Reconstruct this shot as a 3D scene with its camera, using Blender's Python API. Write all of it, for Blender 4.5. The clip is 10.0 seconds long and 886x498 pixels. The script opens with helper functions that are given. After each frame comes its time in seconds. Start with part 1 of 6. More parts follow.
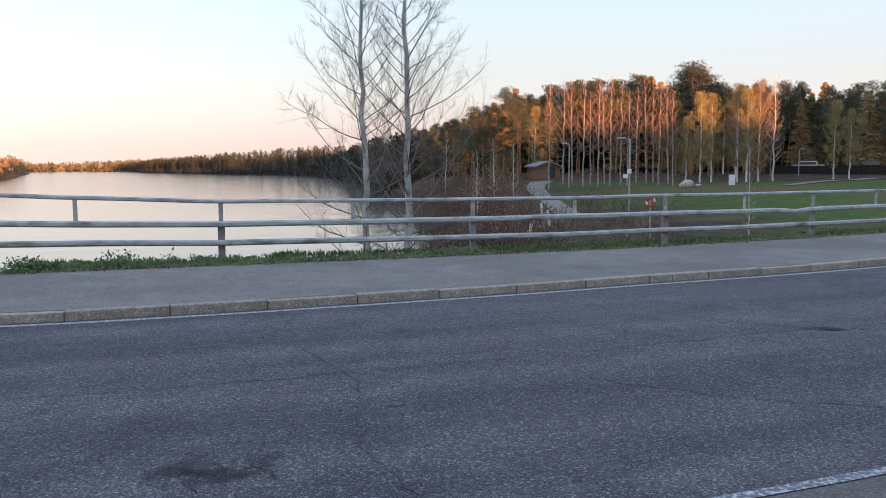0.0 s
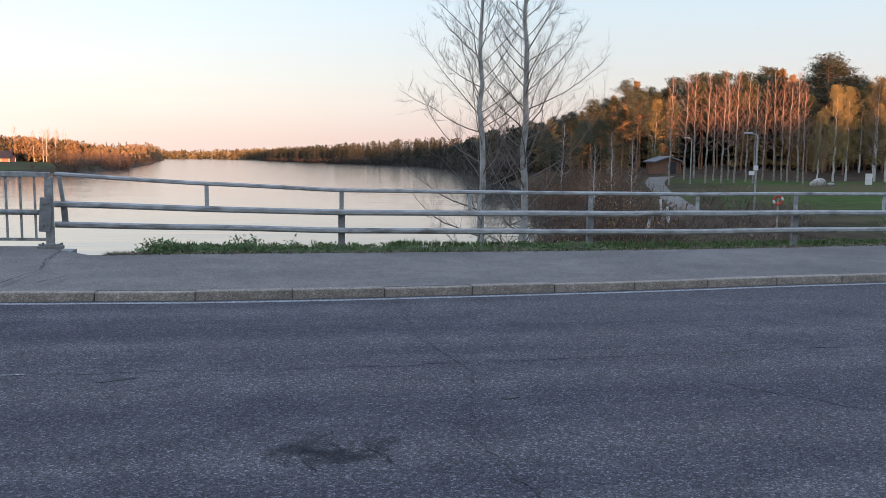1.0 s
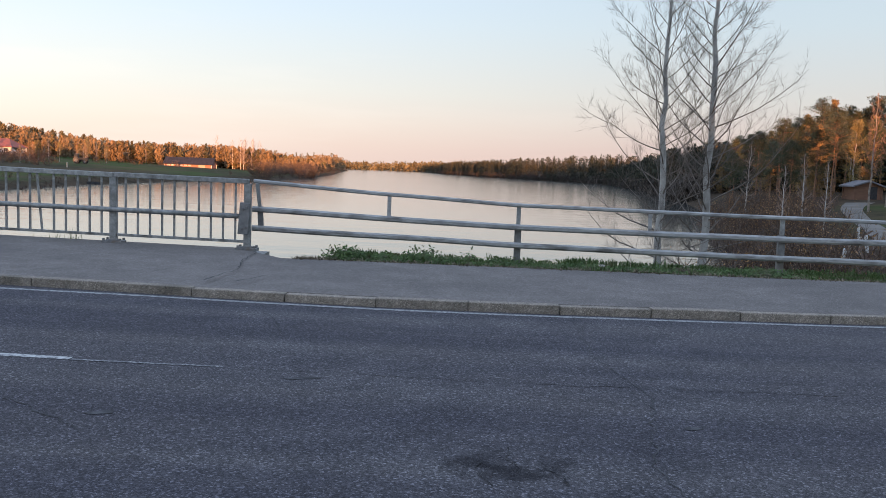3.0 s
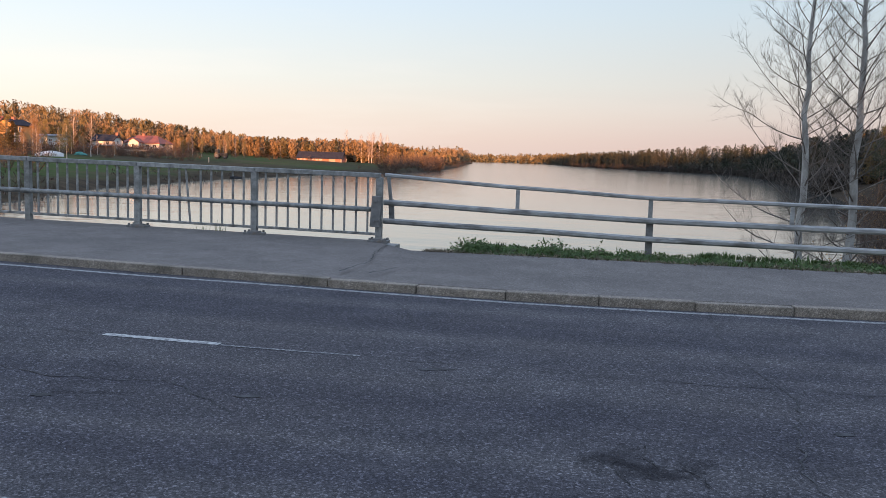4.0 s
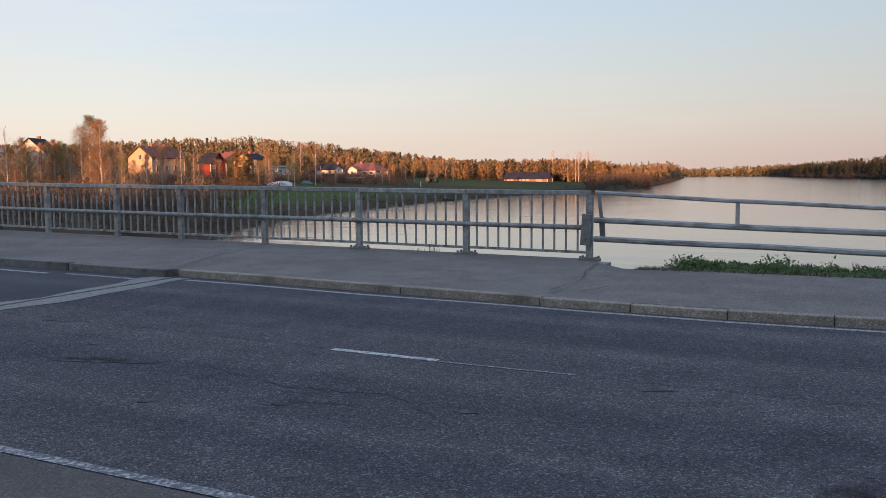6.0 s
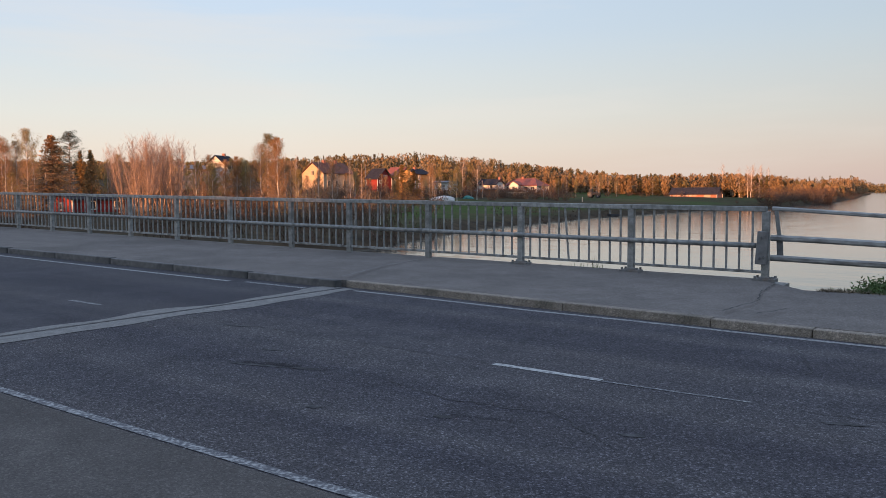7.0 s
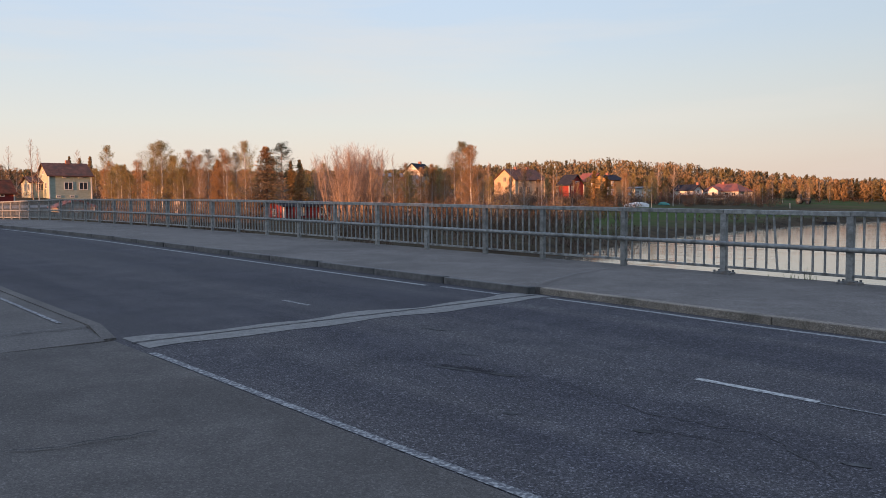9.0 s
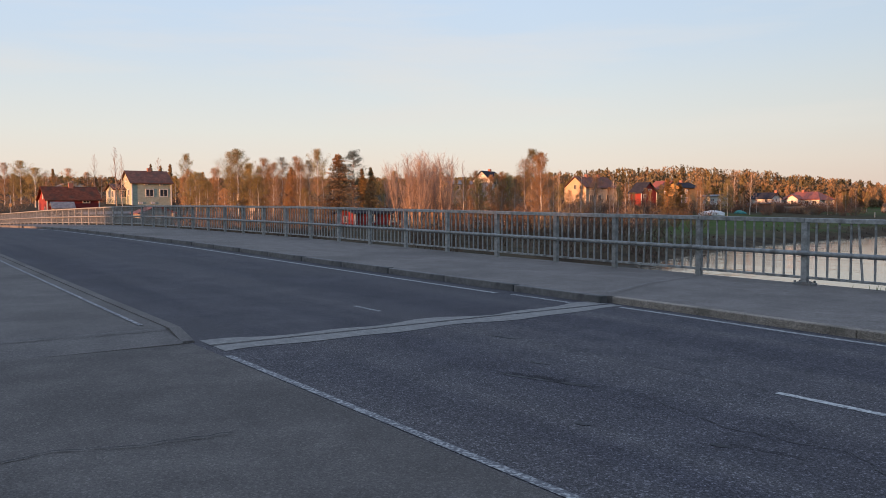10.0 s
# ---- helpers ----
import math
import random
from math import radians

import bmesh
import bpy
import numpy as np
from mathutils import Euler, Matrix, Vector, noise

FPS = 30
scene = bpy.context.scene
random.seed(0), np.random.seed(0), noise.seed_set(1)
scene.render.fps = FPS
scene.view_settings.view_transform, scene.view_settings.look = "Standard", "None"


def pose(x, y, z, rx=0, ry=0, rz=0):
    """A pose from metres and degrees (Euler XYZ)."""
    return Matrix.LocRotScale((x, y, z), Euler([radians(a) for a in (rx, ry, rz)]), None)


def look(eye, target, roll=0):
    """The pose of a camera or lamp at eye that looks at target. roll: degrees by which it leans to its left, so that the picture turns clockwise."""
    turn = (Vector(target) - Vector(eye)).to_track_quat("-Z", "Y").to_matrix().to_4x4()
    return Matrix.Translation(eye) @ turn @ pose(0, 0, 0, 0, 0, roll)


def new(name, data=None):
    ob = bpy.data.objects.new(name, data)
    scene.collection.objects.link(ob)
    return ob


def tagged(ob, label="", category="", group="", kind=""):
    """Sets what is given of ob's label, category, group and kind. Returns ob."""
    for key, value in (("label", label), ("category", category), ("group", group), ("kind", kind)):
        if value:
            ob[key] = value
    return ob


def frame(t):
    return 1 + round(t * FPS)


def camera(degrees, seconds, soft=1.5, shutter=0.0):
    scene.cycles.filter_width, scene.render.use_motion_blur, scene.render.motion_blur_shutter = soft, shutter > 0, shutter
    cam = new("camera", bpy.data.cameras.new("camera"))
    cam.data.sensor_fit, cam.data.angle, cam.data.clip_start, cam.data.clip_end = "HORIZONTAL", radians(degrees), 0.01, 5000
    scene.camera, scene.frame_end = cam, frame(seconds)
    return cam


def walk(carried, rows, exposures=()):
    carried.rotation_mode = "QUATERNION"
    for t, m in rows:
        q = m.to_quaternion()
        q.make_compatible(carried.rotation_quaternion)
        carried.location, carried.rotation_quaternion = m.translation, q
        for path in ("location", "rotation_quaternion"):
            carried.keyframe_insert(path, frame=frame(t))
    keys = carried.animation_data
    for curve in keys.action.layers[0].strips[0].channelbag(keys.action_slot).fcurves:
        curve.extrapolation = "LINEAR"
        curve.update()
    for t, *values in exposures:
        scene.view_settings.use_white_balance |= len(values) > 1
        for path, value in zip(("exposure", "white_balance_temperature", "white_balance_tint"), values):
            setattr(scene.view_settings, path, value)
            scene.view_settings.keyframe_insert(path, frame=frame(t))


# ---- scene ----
cam = camera(56.54, 10.0, soft=0.6)
# seconds, eye x, y, z, yaw to the left, pitch, roll
PATH = [
    (0, -0.000, 0.002, 1.576, -18.01, -5.66, -0.31),
    (0.5, -0.012, 0.008, 1.576, -15.66, -5.52, 0.43),
    (1, -0.036, 0.019, 1.571, -10.13, -6.20, 0.64),
    (1.5, -0.066, 0.030, 1.574, -4.83, -6.24, 0.58),
    (2, -0.072, 0.036, 1.568, -4.03, -6.08, 0.34),
    (2.2, -0.082, 0.041, 1.569, -2.90, -6.25, 0.56),
    (3.5, -0.150, 0.053, 1.574, 5.14, -5.08, 2.60),
    (4, -0.185, 0.022, 1.582, 10.36, -6.24, 1.71),
    (4.5, -0.202, 0.019, 1.592, 16.89, -5.68, 0.69),
    (5, -0.208, -0.009, 1.594, 18.88, -5.10, 0.85),
    (5.2, -0.211, -0.009, 1.592, 19.47, -5.23, 0.40),
    (6.3, -0.244, 0.024, 1.563, 28.14, -4.88, -0.33),
    (6.5, -0.256, 0.033, 1.562, 30.66, -4.79, -0.22),
    (7, -0.292, 0.052, 1.562, 35.91, -3.92, -0.32),
    (7.5, -0.321, 0.067, 1.562, 41.81, -3.31, -0.06),
    (8, -0.309, 0.065, 1.560, 43.83, -3.26, -0.39),
    (8.5, -0.321, 0.074, 1.558, 43.92, -3.27, -0.16),
    (9, -0.352, 0.030, 1.569, 49.12, -3.39, -0.44),
    (9.5, -0.365, 0.024, 1.566, 53.64, -2.88, -0.56),
    (10, -0.375, 0.021, 1.566, 53.93, -2.84, -0.25),
]
walk(cam, [(t, pose(x, y, z) @ pose(0, 0, 0, 0, 0, yaw) @ pose(0, 0, 0, 90 + pitch) @ pose(0, 0, 0, 0, 0, roll))
           for t, x, y, z, yaw, pitch, roll in PATH],
     exposures=[(0, 1.80), (1, 1.66), (2, 1.55), (4.5, 1.35), (6.5, 1.07), (10, 1.02)])

# ---- world, sun ----
SUN_AZ, SUN_EL = 187.0, 2.0          # degrees to the left of +y, and above the horizon
sa, se = radians(SUN_AZ), radians(SUN_EL)
to_sun = Vector((-math.sin(sa) * math.cos(se), math.cos(sa) * math.cos(se), math.sin(se)))
world = bpy.data.worlds.new("evening_sky")
scene.world = world
world.use_nodes = True
wn, wl = world.node_tree.nodes, world.node_tree.links
wn.clear()


def wnode(kind, **values):
    n = wn.new(kind)
    for k, v in values.items():
        n.inputs[k].default_value = v
    return n


def ramp_of(node, stops):
    e = node.color_ramp.elements
    while len(e) < len(stops):
        e.new(0.5)
    for el, (p, c) in zip(e, stops):
        el.position, el.color = p, (*c, 1)
    return node


coord = wn.new("ShaderNodeTexCoord")
sep = wn.new("ShaderNodeSeparateXYZ")
wl.new(coord.outputs["Generated"], sep.inputs[0])
# away from the sun: rose belt over the horizon, pale, then blue
away = ramp_of(wn.new("ShaderNodeValToRGB"), [
    (0.0, (0.66, 0.50, 0.49)), (0.026, (0.68, 0.545, 0.53)), (0.055, (0.69, 0.615, 0.60)), (0.09, (0.67, 0.665, 0.665)),
    (0.17, (0.60, 0.70, 0.78)), (0.29, (0.52, 0.67, 0.82)), (0.5, (0.68, 0.88, 1.22)), (1.0, (0.74, 0.95, 1.42))])
side = ramp_of(wn.new("ShaderNodeValToRGB"), [
    (0.0, (1.10, 0.88, 0.74)), (0.026, (1.10, 0.93, 0.79)), (0.055, (1.10, 1.00, 0.89)), (0.09, (1.03, 1.03, 0.98)),
    (0.14, (0.92, 1.00, 1.05)), (0.19, (0.81, 0.955, 1.13)), (0.29, (0.72, 0.92, 1.20)), (1.0, (0.74, 0.95, 1.42))])
wl.new(sep.outputs["Z"], away.inputs[0])
wl.new(sep.outputs["Z"], side.inputs[0])
turn = wn.new("ShaderNodeMapRange")
turn.inputs["From Min"].default_value, turn.inputs["From Max"].default_value = 0.28, -0.72
wl.new(sep.outputs["X"], turn.inputs["Value"])
mixed = wn.new("ShaderNodeMix")
mixed.data_type = "RGBA"
wl.new(turn.outputs[0], mixed.inputs["Factor"])
wl.new(away.outputs[0], mixed.inputs["A"])
wl.new(side.outputs[0], mixed.inputs["B"])
# thin veils of high cloud
stretch = wn.new("ShaderNodeMapping")
stretch.inputs["Scale"].default_value = (1.2, 1.2, 11)
wl.new(coord.outputs["Generated"], stretch.inputs[0])
veil = wnode("ShaderNodeTexNoise", Scale=2.2, Detail=5.0, Roughness=0.55)
wl.new(stretch.outputs[0], veil.inputs["Vector"])
vr = ramp_of(wn.new("ShaderNodeValToRGB"), [(0.50, (0, 0, 0)), (0.72, (0.40, 0.40, 0.40))])
wl.new(veil.outputs["Fac"], vr.inputs[0])
clouded = wn.new("ShaderNodeMix")
clouded.data_type = "RGBA"
clouded.inputs["B"].default_value = (1.06, 1.00, 0.95, 1)
veiled = wn.new("ShaderNodeMath")
veiled.operation = "MULTIPLY"
wl.new(vr.outputs[0], veiled.inputs[0])
wl.new(turn.outputs[0], veiled.inputs[1])
wl.new(veiled.outputs[0], clouded.inputs["Factor"])
wl.new(mixed.outputs["Result"], clouded.inputs["A"])
nishita = wn.new("ShaderNodeTexSky")
nishita.sky_type, nishita.sun_disc = "NISHITA", False
nishita.sun_elevation, nishita.sun_rotation = se, math.atan2(to_sun.x, to_sun.y)
b1, b2 = wnode("ShaderNodeBackground", Strength=0.36), wnode("ShaderNodeBackground", Strength=0.01)
wl.new(clouded.outputs["Result"], b1.inputs[0])
wl.new(nishita.outputs[0], b2.inputs[0])
both, wout = wn.new("ShaderNodeAddShader"), wn.new("ShaderNodeOutputWorld")
wl.new(b1.outputs[0], both.inputs[0])
wl.new(b2.outputs[0], both.inputs[1])
wl.new(both.outputs[0], wout.inputs[0])

sun = new("sun", bpy.data.lights.new("sun", "SUN"))
sun.data.energy, sun.data.angle, sun.data.color = 5.0, radians(0.6), (1.0, 0.43, 0.18)
sun.matrix_world = look((0, 0, 100), Vector((0, 0, 100)) - to_sun)


# ---- materials ----
def mat(name, a, b, scale=4.0, rough=0.8, bump=0.0, bump_scale=60.0, c=None, c_scale=0.4, c_at=0.55, metal=0.0,
        stretch=(1, 1, 1), vary=0.0, island=0.0, through_light=0.0, coords="Object", sheen=0.5):
    """A surface of two shades at one scale, a third laid over at a larger one, fine relief, and a shade for each object or piece."""
    m = bpy.data.materials.new(name)
    m.use_nodes = True
    n, l = m.node_tree.nodes, m.node_tree.links
    bsdf = n["Principled BSDF"]
    tc, mp = n.new("ShaderNodeTexCoord"), n.new("ShaderNodeMapping")
    mp.inputs["Scale"].default_value = stretch
    l.new(tc.outputs[coords], mp.inputs[0])
    t1 = n.new("ShaderNodeTexNoise")
    t1.inputs["Scale"].default_value, t1.inputs["Detail"].default_value, t1.inputs["Roughness"].default_value = scale, 6, 0.6
    l.new(mp.outputs[0], t1.inputs["Vector"])
    r1 = ramp_of(n.new("ShaderNodeValToRGB"), [(0.36, a), (0.66, b)])
    l.new(t1.outputs["Fac"], r1.inputs[0])
    colour = r1.outputs[0]
    if c:
        t2 = n.new("ShaderNodeTexNoise")
        t2.inputs["Scale"].default_value, t2.inputs["Detail"].default_value = c_scale, 5
        l.new(mp.outputs[0], t2.inputs["Vector"])
        r2 = ramp_of(n.new("ShaderNodeValToRGB"), [(c_at - 0.07, (0, 0, 0)), (c_at + 0.1, (1, 1, 1))])
        l.new(t2.outputs["Fac"], r2.inputs[0])
        mx = n.new("ShaderNodeMix")
        mx.data_type = "RGBA"
        mx.inputs["B"].default_value = (*c, 1)
        l.new(r2.outputs[0], mx.inputs["Factor"])
        l.new(colour, mx.inputs["A"])
        colour = mx.outputs["Result"]
    for amount, node, out in ((vary, "ShaderNodeObjectInfo", "Random"), (island, "ShaderNodeNewGeometry", "Random Per Island")):
        if amount:
            src, mr, hs = n.new(node), n.new("ShaderNodeMapRange"), n.new("ShaderNodeHueSaturation")
            mr.inputs["To Min"].default_value, mr.inputs["To Max"].default_value = 1 - amount, 1 + amount
            l.new(src.outputs[out], mr.inputs["Value"])
            l.new(mr.outputs[0], hs.inputs["Value"])
            l.new(colour, hs.inputs["Color"])
            colour = hs.outputs[0]
    l.new(colour, bsdf.inputs["Base Color"])
    bsdf.inputs["Roughness"].default_value, bsdf.inputs["Metallic"].default_value = rough, metal
    bsdf.inputs["Specular IOR Level"].default_value = sheen
    if bump:
        t3, bp = n.new("ShaderNodeTexNoise"), n.new("ShaderNodeBump")
        t3.inputs["Scale"].default_value, t3.inputs["Detail"].default_value = bump_scale, 4
        bp.inputs["Strength"].default_value, bp.inputs["Distance"].default_value = bump, 0.02
        l.new(mp.outputs[0], t3.inputs["Vector"])
        l.new(t3.outputs["Fac"], bp.inputs["Height"])
        l.new(bp.outputs[0], bsdf.inputs["Normal"])
    if through_light:
        tr, ms = n.new("ShaderNodeBsdfTranslucent"), n.new("ShaderNodeMixShader")
        ms.inputs[0].default_value = through_light
        l.new(colour, tr.inputs[0])
        l.new(bsdf.outputs[0], ms.inputs[1])
        l.new(tr.outputs[0], ms.inputs[2])
        l.new(ms.outputs[0], n["Material Output"].inputs[0])
    return m


def speckle(m, scale, light, amount, at=0.12):
    """Pale stone chips in a dark binder, added to a material of mat()."""
    n, l = m.node_tree.nodes, m.node_tree.links
    bsdf = n["Principled BSDF"]
    was = bsdf.inputs["Base Color"].links[0].from_socket
    tc, vo = n.new("ShaderNodeTexCoord"), n.new("ShaderNodeTexVoronoi")
    vo.inputs["Scale"].default_value = scale
    l.new(tc.outputs["Object"], vo.inputs["Vector"])
    pick = ramp_of(n.new("ShaderNodeValToRGB"), [(1 - at, (0, 0, 0)), (1 - at * 0.4, (amount, amount, amount))])
    bw = n.new("ShaderNodeSeparateColor")
    l.new(vo.outputs["Color"], bw.inputs[0])
    l.new(bw.outputs[0], pick.inputs[0])
    mx = n.new("ShaderNodeMix")
    mx.data_type = "RGBA"
    mx.inputs["B"].default_value = (*light, 1)
    l.new(pick.outputs[0], mx.inputs["Factor"])
    l.new(was, mx.inputs["A"])
    l.new(mx.outputs["Result"], bsdf.inputs["Base Color"])
    return m




def chips(m, size, spread, lightest, darkest, bump):
    """A dense crust of stone chips of mixed shades over a material of mat()."""
    n, l = m.node_tree.nodes, m.node_tree.links
    bsdf = n["Principled BSDF"]
    colour = bsdf.inputs["Base Color"].links[0].from_socket
    tc = n.new("ShaderNodeTexCoord")
    for k, scale in enumerate((1 / size, 2.3 / size)):
        vo, sp = n.new("ShaderNodeTexVoronoi"), n.new("ShaderNodeSeparateColor")
        vo.inputs["Scale"].default_value = scale
        l.new(tc.outputs["Object"], vo.inputs["Vector"])
        l.new(vo.outputs["Color"], sp.inputs[0])
        r = ramp_of(n.new("ShaderNodeValToRGB"), [(0.0, (darkest,) * 3), (0.45, (1 - spread,) * 3), (0.86, (1 + spread,) * 3), (0.97, (lightest,) * 3)])
        l.new(sp.outputs[k], r.inputs[0])
        mx = n.new("ShaderNodeMix")
        mx.data_type, mx.blend_type = "RGBA", "MULTIPLY"
        mx.inputs["Factor"].default_value = 0.9 if k == 0 else 0.6
        l.new(colour, mx.inputs["A"])
        l.new(r.outputs[0], mx.inputs["B"])
        colour = mx.outputs["Result"]
        if k == 0:
            bp = n.new("ShaderNodeBump")
            bp.inputs["Strength"].default_value, bp.inputs["Distance"].default_value = bump, size * 0.5
            bp.invert = True
            l.new(vo.outputs["Distance"], bp.inputs["Height"])
            was = bsdf.inputs["Normal"].links
            if was:
                l.new(was[0].from_socket, bp.inputs["Normal"])
            l.new(bp.outputs[0], bsdf.inputs["Normal"])
    l.new(colour, bsdf.inputs["Base Color"])
    return m


def tracks(m, amount):
    """Wheel tracks and seams: long bands along the road, lighter and darker."""
    n, l = m.node_tree.nodes, m.node_tree.links
    bsdf = n["Principled BSDF"]
    colour = bsdf.inputs["Base Color"].links[0].from_socket
    tc, mp, t = n.new("ShaderNodeTexCoord"), n.new("ShaderNodeMapping"), n.new("ShaderNodeTexNoise")
    mp.inputs["Scale"].default_value = (0.045, 1.0, 1.0)
    t.inputs["Scale"].default_value, t.inputs["Detail"].default_value, t.inputs["Roughness"].default_value = 1.1, 3, 0.6
    l.new(tc.outputs["Object"], mp.inputs[0])
    l.new(mp.outputs[0], t.inputs["Vector"])
    r = ramp_of(n.new("ShaderNodeValToRGB"), [(0.36, (1 - amount, 1 - amount, 1 - amount * 0.7)), (0.64, (1 + amount, 1 + amount * 0.92, 1 + amount * 0.75))])
    l.new(t.outputs["Fac"], r.inputs[0])
    mx = n.new("ShaderNodeMix")
    mx.data_type, mx.blend_type = "RGBA", "MULTIPLY"
    mx.inputs["Factor"].default_value = 1.0
    l.new(colour, mx.inputs["A"])
    l.new(r.outputs[0], mx.inputs["B"])
    l.new(mx.outputs["Result"], bsdf.inputs["Base Color"])
    return m


ASPHALT = tracks(chips(mat("asphalt", (0.074, 0.0715, 0.079), (0.105, 0.101, 0.108), 1.6, 0.9, 0.5, 160, c=(0.090, 0.0855, 0.091), c_scale=0.5, c_at=0.52, sheen=0.12), 0.012, 0.20, 2.2, 0.5, 0.6), 0.20)
BRIDGEROAD = tracks(chips(mat("bridge_asphalt", (0.068, 0.066, 0.073), (0.089, 0.086, 0.093), 1.3, 0.9, 0.4, 160, c=(0.076, 0.073, 0.078), c_scale=0.5, c_at=0.52, sheen=0.12), 0.011, 0.10, 1.6, 0.65, 0.3), 0.15)
FOOTSLAB = chips(mat("footway_slab", (0.134, 0.123, 0.116), (0.168, 0.154, 0.144), 1.7, 0.94, 0.4, 130, c=(0.120, 0.110, 0.104), c_scale=0.6, sheen=0.12), 0.012, 0.07, 1.3, 0.75, 0.2)
WALKWAY = chips(mat("walkway_asphalt", (0.166, 0.149, 0.137), (0.212, 0.191, 0.175), 2.2, 0.92, 0.5, 130, c=(0.148, 0.134, 0.124), c_scale=0.45, sheen=0.12), 0.014, 0.10, 1.45, 0.72, 0.25)
NEARWALK = chips(mat("old_walkway_asphalt", (0.112, 0.102, 0.096), (0.147, 0.134, 0.125), 2.4, 0.94, 0.6, 130, c=(0.103, 0.094, 0.089), c_scale=0.5, sheen=0.12), 0.012, 0.08, 1.4, 0.74, 0.25)
TAR = mat("tar", (0.018, 0.018, 0.021), (0.045, 0.045, 0.050), 14, 0.75, 0.3, 90)
CRACK = mat("crack", (0.02, 0.02, 0.02), (0.04, 0.04, 0.04), 20, 0.95)
MORTAR = speckle(mat("joint_mortar", (0.150, 0.144, 0.136), (0.215, 0.205, 0.194), 9, 0.9, 0.3, 80), 60, (0.36, 0.35, 0.33), 0.4)
STEEL = mat("joint_steel", (0.10, 0.10, 0.11), (0.22, 0.22, 0.23), 12, 0.45, metal=0.8)
KERB = chips(mat("kerb_concrete", (0.235, 0.198, 0.158), (0.335, 0.286, 0.234), 9, 0.92, 0.5, 70, c=(0.165, 0.142, 0.112), c_scale=2.2, c_at=0.56, vary=0.10), 0.011, 0.16, 1.5, 0.55, 0.6)
DARKKERB = mat("kerb_dark", (0.115, 0.108, 0.103), (0.175, 0.166, 0.156), 9, 0.92, 0.4, 70, c=(0.05, 0.05, 0.05), c_scale=1.4)
PAINT = mat("road_paint", (0.33, 0.33, 0.325), (0.48, 0.48, 0.465), 18, 0.7, c=(0.12, 0.12, 0.13), c_scale=26, c_at=0.54)
PAINTWORN = mat("road_paint_worn", (0.27, 0.27, 0.27), (0.43, 0.43, 0.42), 28, 0.8, c=(0.09, 0.09, 0.10), c_scale=34, c_at=0.44)
PAINTMID = mat("road_paint_faded", (0.27, 0.27, 0.27), (0.40, 0.40, 0.39), 26, 0.8, c=(0.11, 0.11, 0.12), c_scale=30, c_at=0.515)
GALV = mat("galvanised_steel", (0.205, 0.208, 0.202), (0.36, 0.362, 0.350), 14, 0.55, 0.25, 60, c=(0.145, 0.145, 0.138), c_scale=4.5, c_at=0.58, metal=0.3, vary=0.14)
GALVLIGHT = mat("galvanised_rail", (0.27, 0.267, 0.26), (0.43, 0.425, 0.415), 13, 0.55, 0.25, 60, c=(0.14, 0.13, 0.12), c_scale=6, c_at=0.6, metal=0.25, stretch=(0.35, 1, 1))
GALVDARK = mat("weathered_steel", (0.14, 0.14, 0.14), (0.25, 0.245, 0.24), 8, 0.7, 0.15, 50, c=(0.16, 0.12, 0.09), c_scale=5, c_at=0.62, metal=0.3)
GRASS = mat("grass_blades", (0.050, 0.088, 0.023), (0.100, 0.146, 0.043), 3, 0.7, c=(0.16, 0.13, 0.08), c_scale=1.5, c_at=0.62, island=0.35, through_light=0.3)
WEED = mat("weed_leaves", (0.055, 0.100, 0.026), (0.105, 0.160, 0.050), 3, 0.7, c=(0.11, 0.085, 0.05), c_scale=2.5, c_at=0.6, island=0.3, through_light=0.3)
BARK = mat("grey_bark", (0.27, 0.255, 0.23), (0.44, 0.42, 0.385), 6, 0.9, 0.4, 30, c=(0.18, 0.165, 0.15), c_scale=2.5, c_at=0.6, stretch=(1, 1, 0.4))
TWIG = mat("twig_bark", (0.105, 0.085, 0.07), (0.18, 0.15, 0.125), 5, 0.9)
BIRCHBARK = mat("birch_bark", (0.42, 0.39, 0.35), (0.58, 0.55, 0.51), 5, 0.8, 0.2, 30, c=(0.07, 0.06, 0.055), c_scale=5, c_at=0.62, stretch=(1, 1, 2.2))
ASPENBARK = mat("aspen_bark", (0.20, 0.165, 0.135), (0.34, 0.29, 0.24), 5, 0.9, 0.3, 30, c=(0.10, 0.08, 0.07), c_scale=2)
PINEBARK = mat("pine_bark", (0.16, 0.085, 0.050), (0.30, 0.155, 0.085), 4, 0.95, 0.5, 20, c=(0.09, 0.07, 0.06), c_scale=1.2)
REDTWIG = mat("budding_twig", (0.240, 0.175, 0.140), (0.35, 0.26, 0.21), 3, 0.9)
ASPENTWIG = mat("aspen_twig", (0.21, 0.120, 0.088), (0.30, 0.175, 0.125), 3, 0.9)
NEEDLE = mat("pine_needles", (0.030, 0.038, 0.017), (0.070, 0.070, 0.030), 1.5, 0.8, vary=0.3, island=0.4, through_light=0.15)
# low sun's gold is put into the spruce needle colour
SPRUCE = mat("sunlit_spruce_needles", (0.205, 0.132, 0.050), (0.315, 0.200, 0.074), 1.5, 0.8, vary=0.3, island=0.4, through_light=0.15)
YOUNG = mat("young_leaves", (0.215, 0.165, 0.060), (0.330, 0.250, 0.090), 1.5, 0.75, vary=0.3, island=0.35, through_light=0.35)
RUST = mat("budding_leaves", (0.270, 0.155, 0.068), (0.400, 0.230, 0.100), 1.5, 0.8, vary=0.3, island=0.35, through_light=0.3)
SCRUB = mat("bare_scrub", (0.062, 0.040, 0.029), (0.118, 0.074, 0.052), 2, 0.9, vary=0.25, island=0.3)
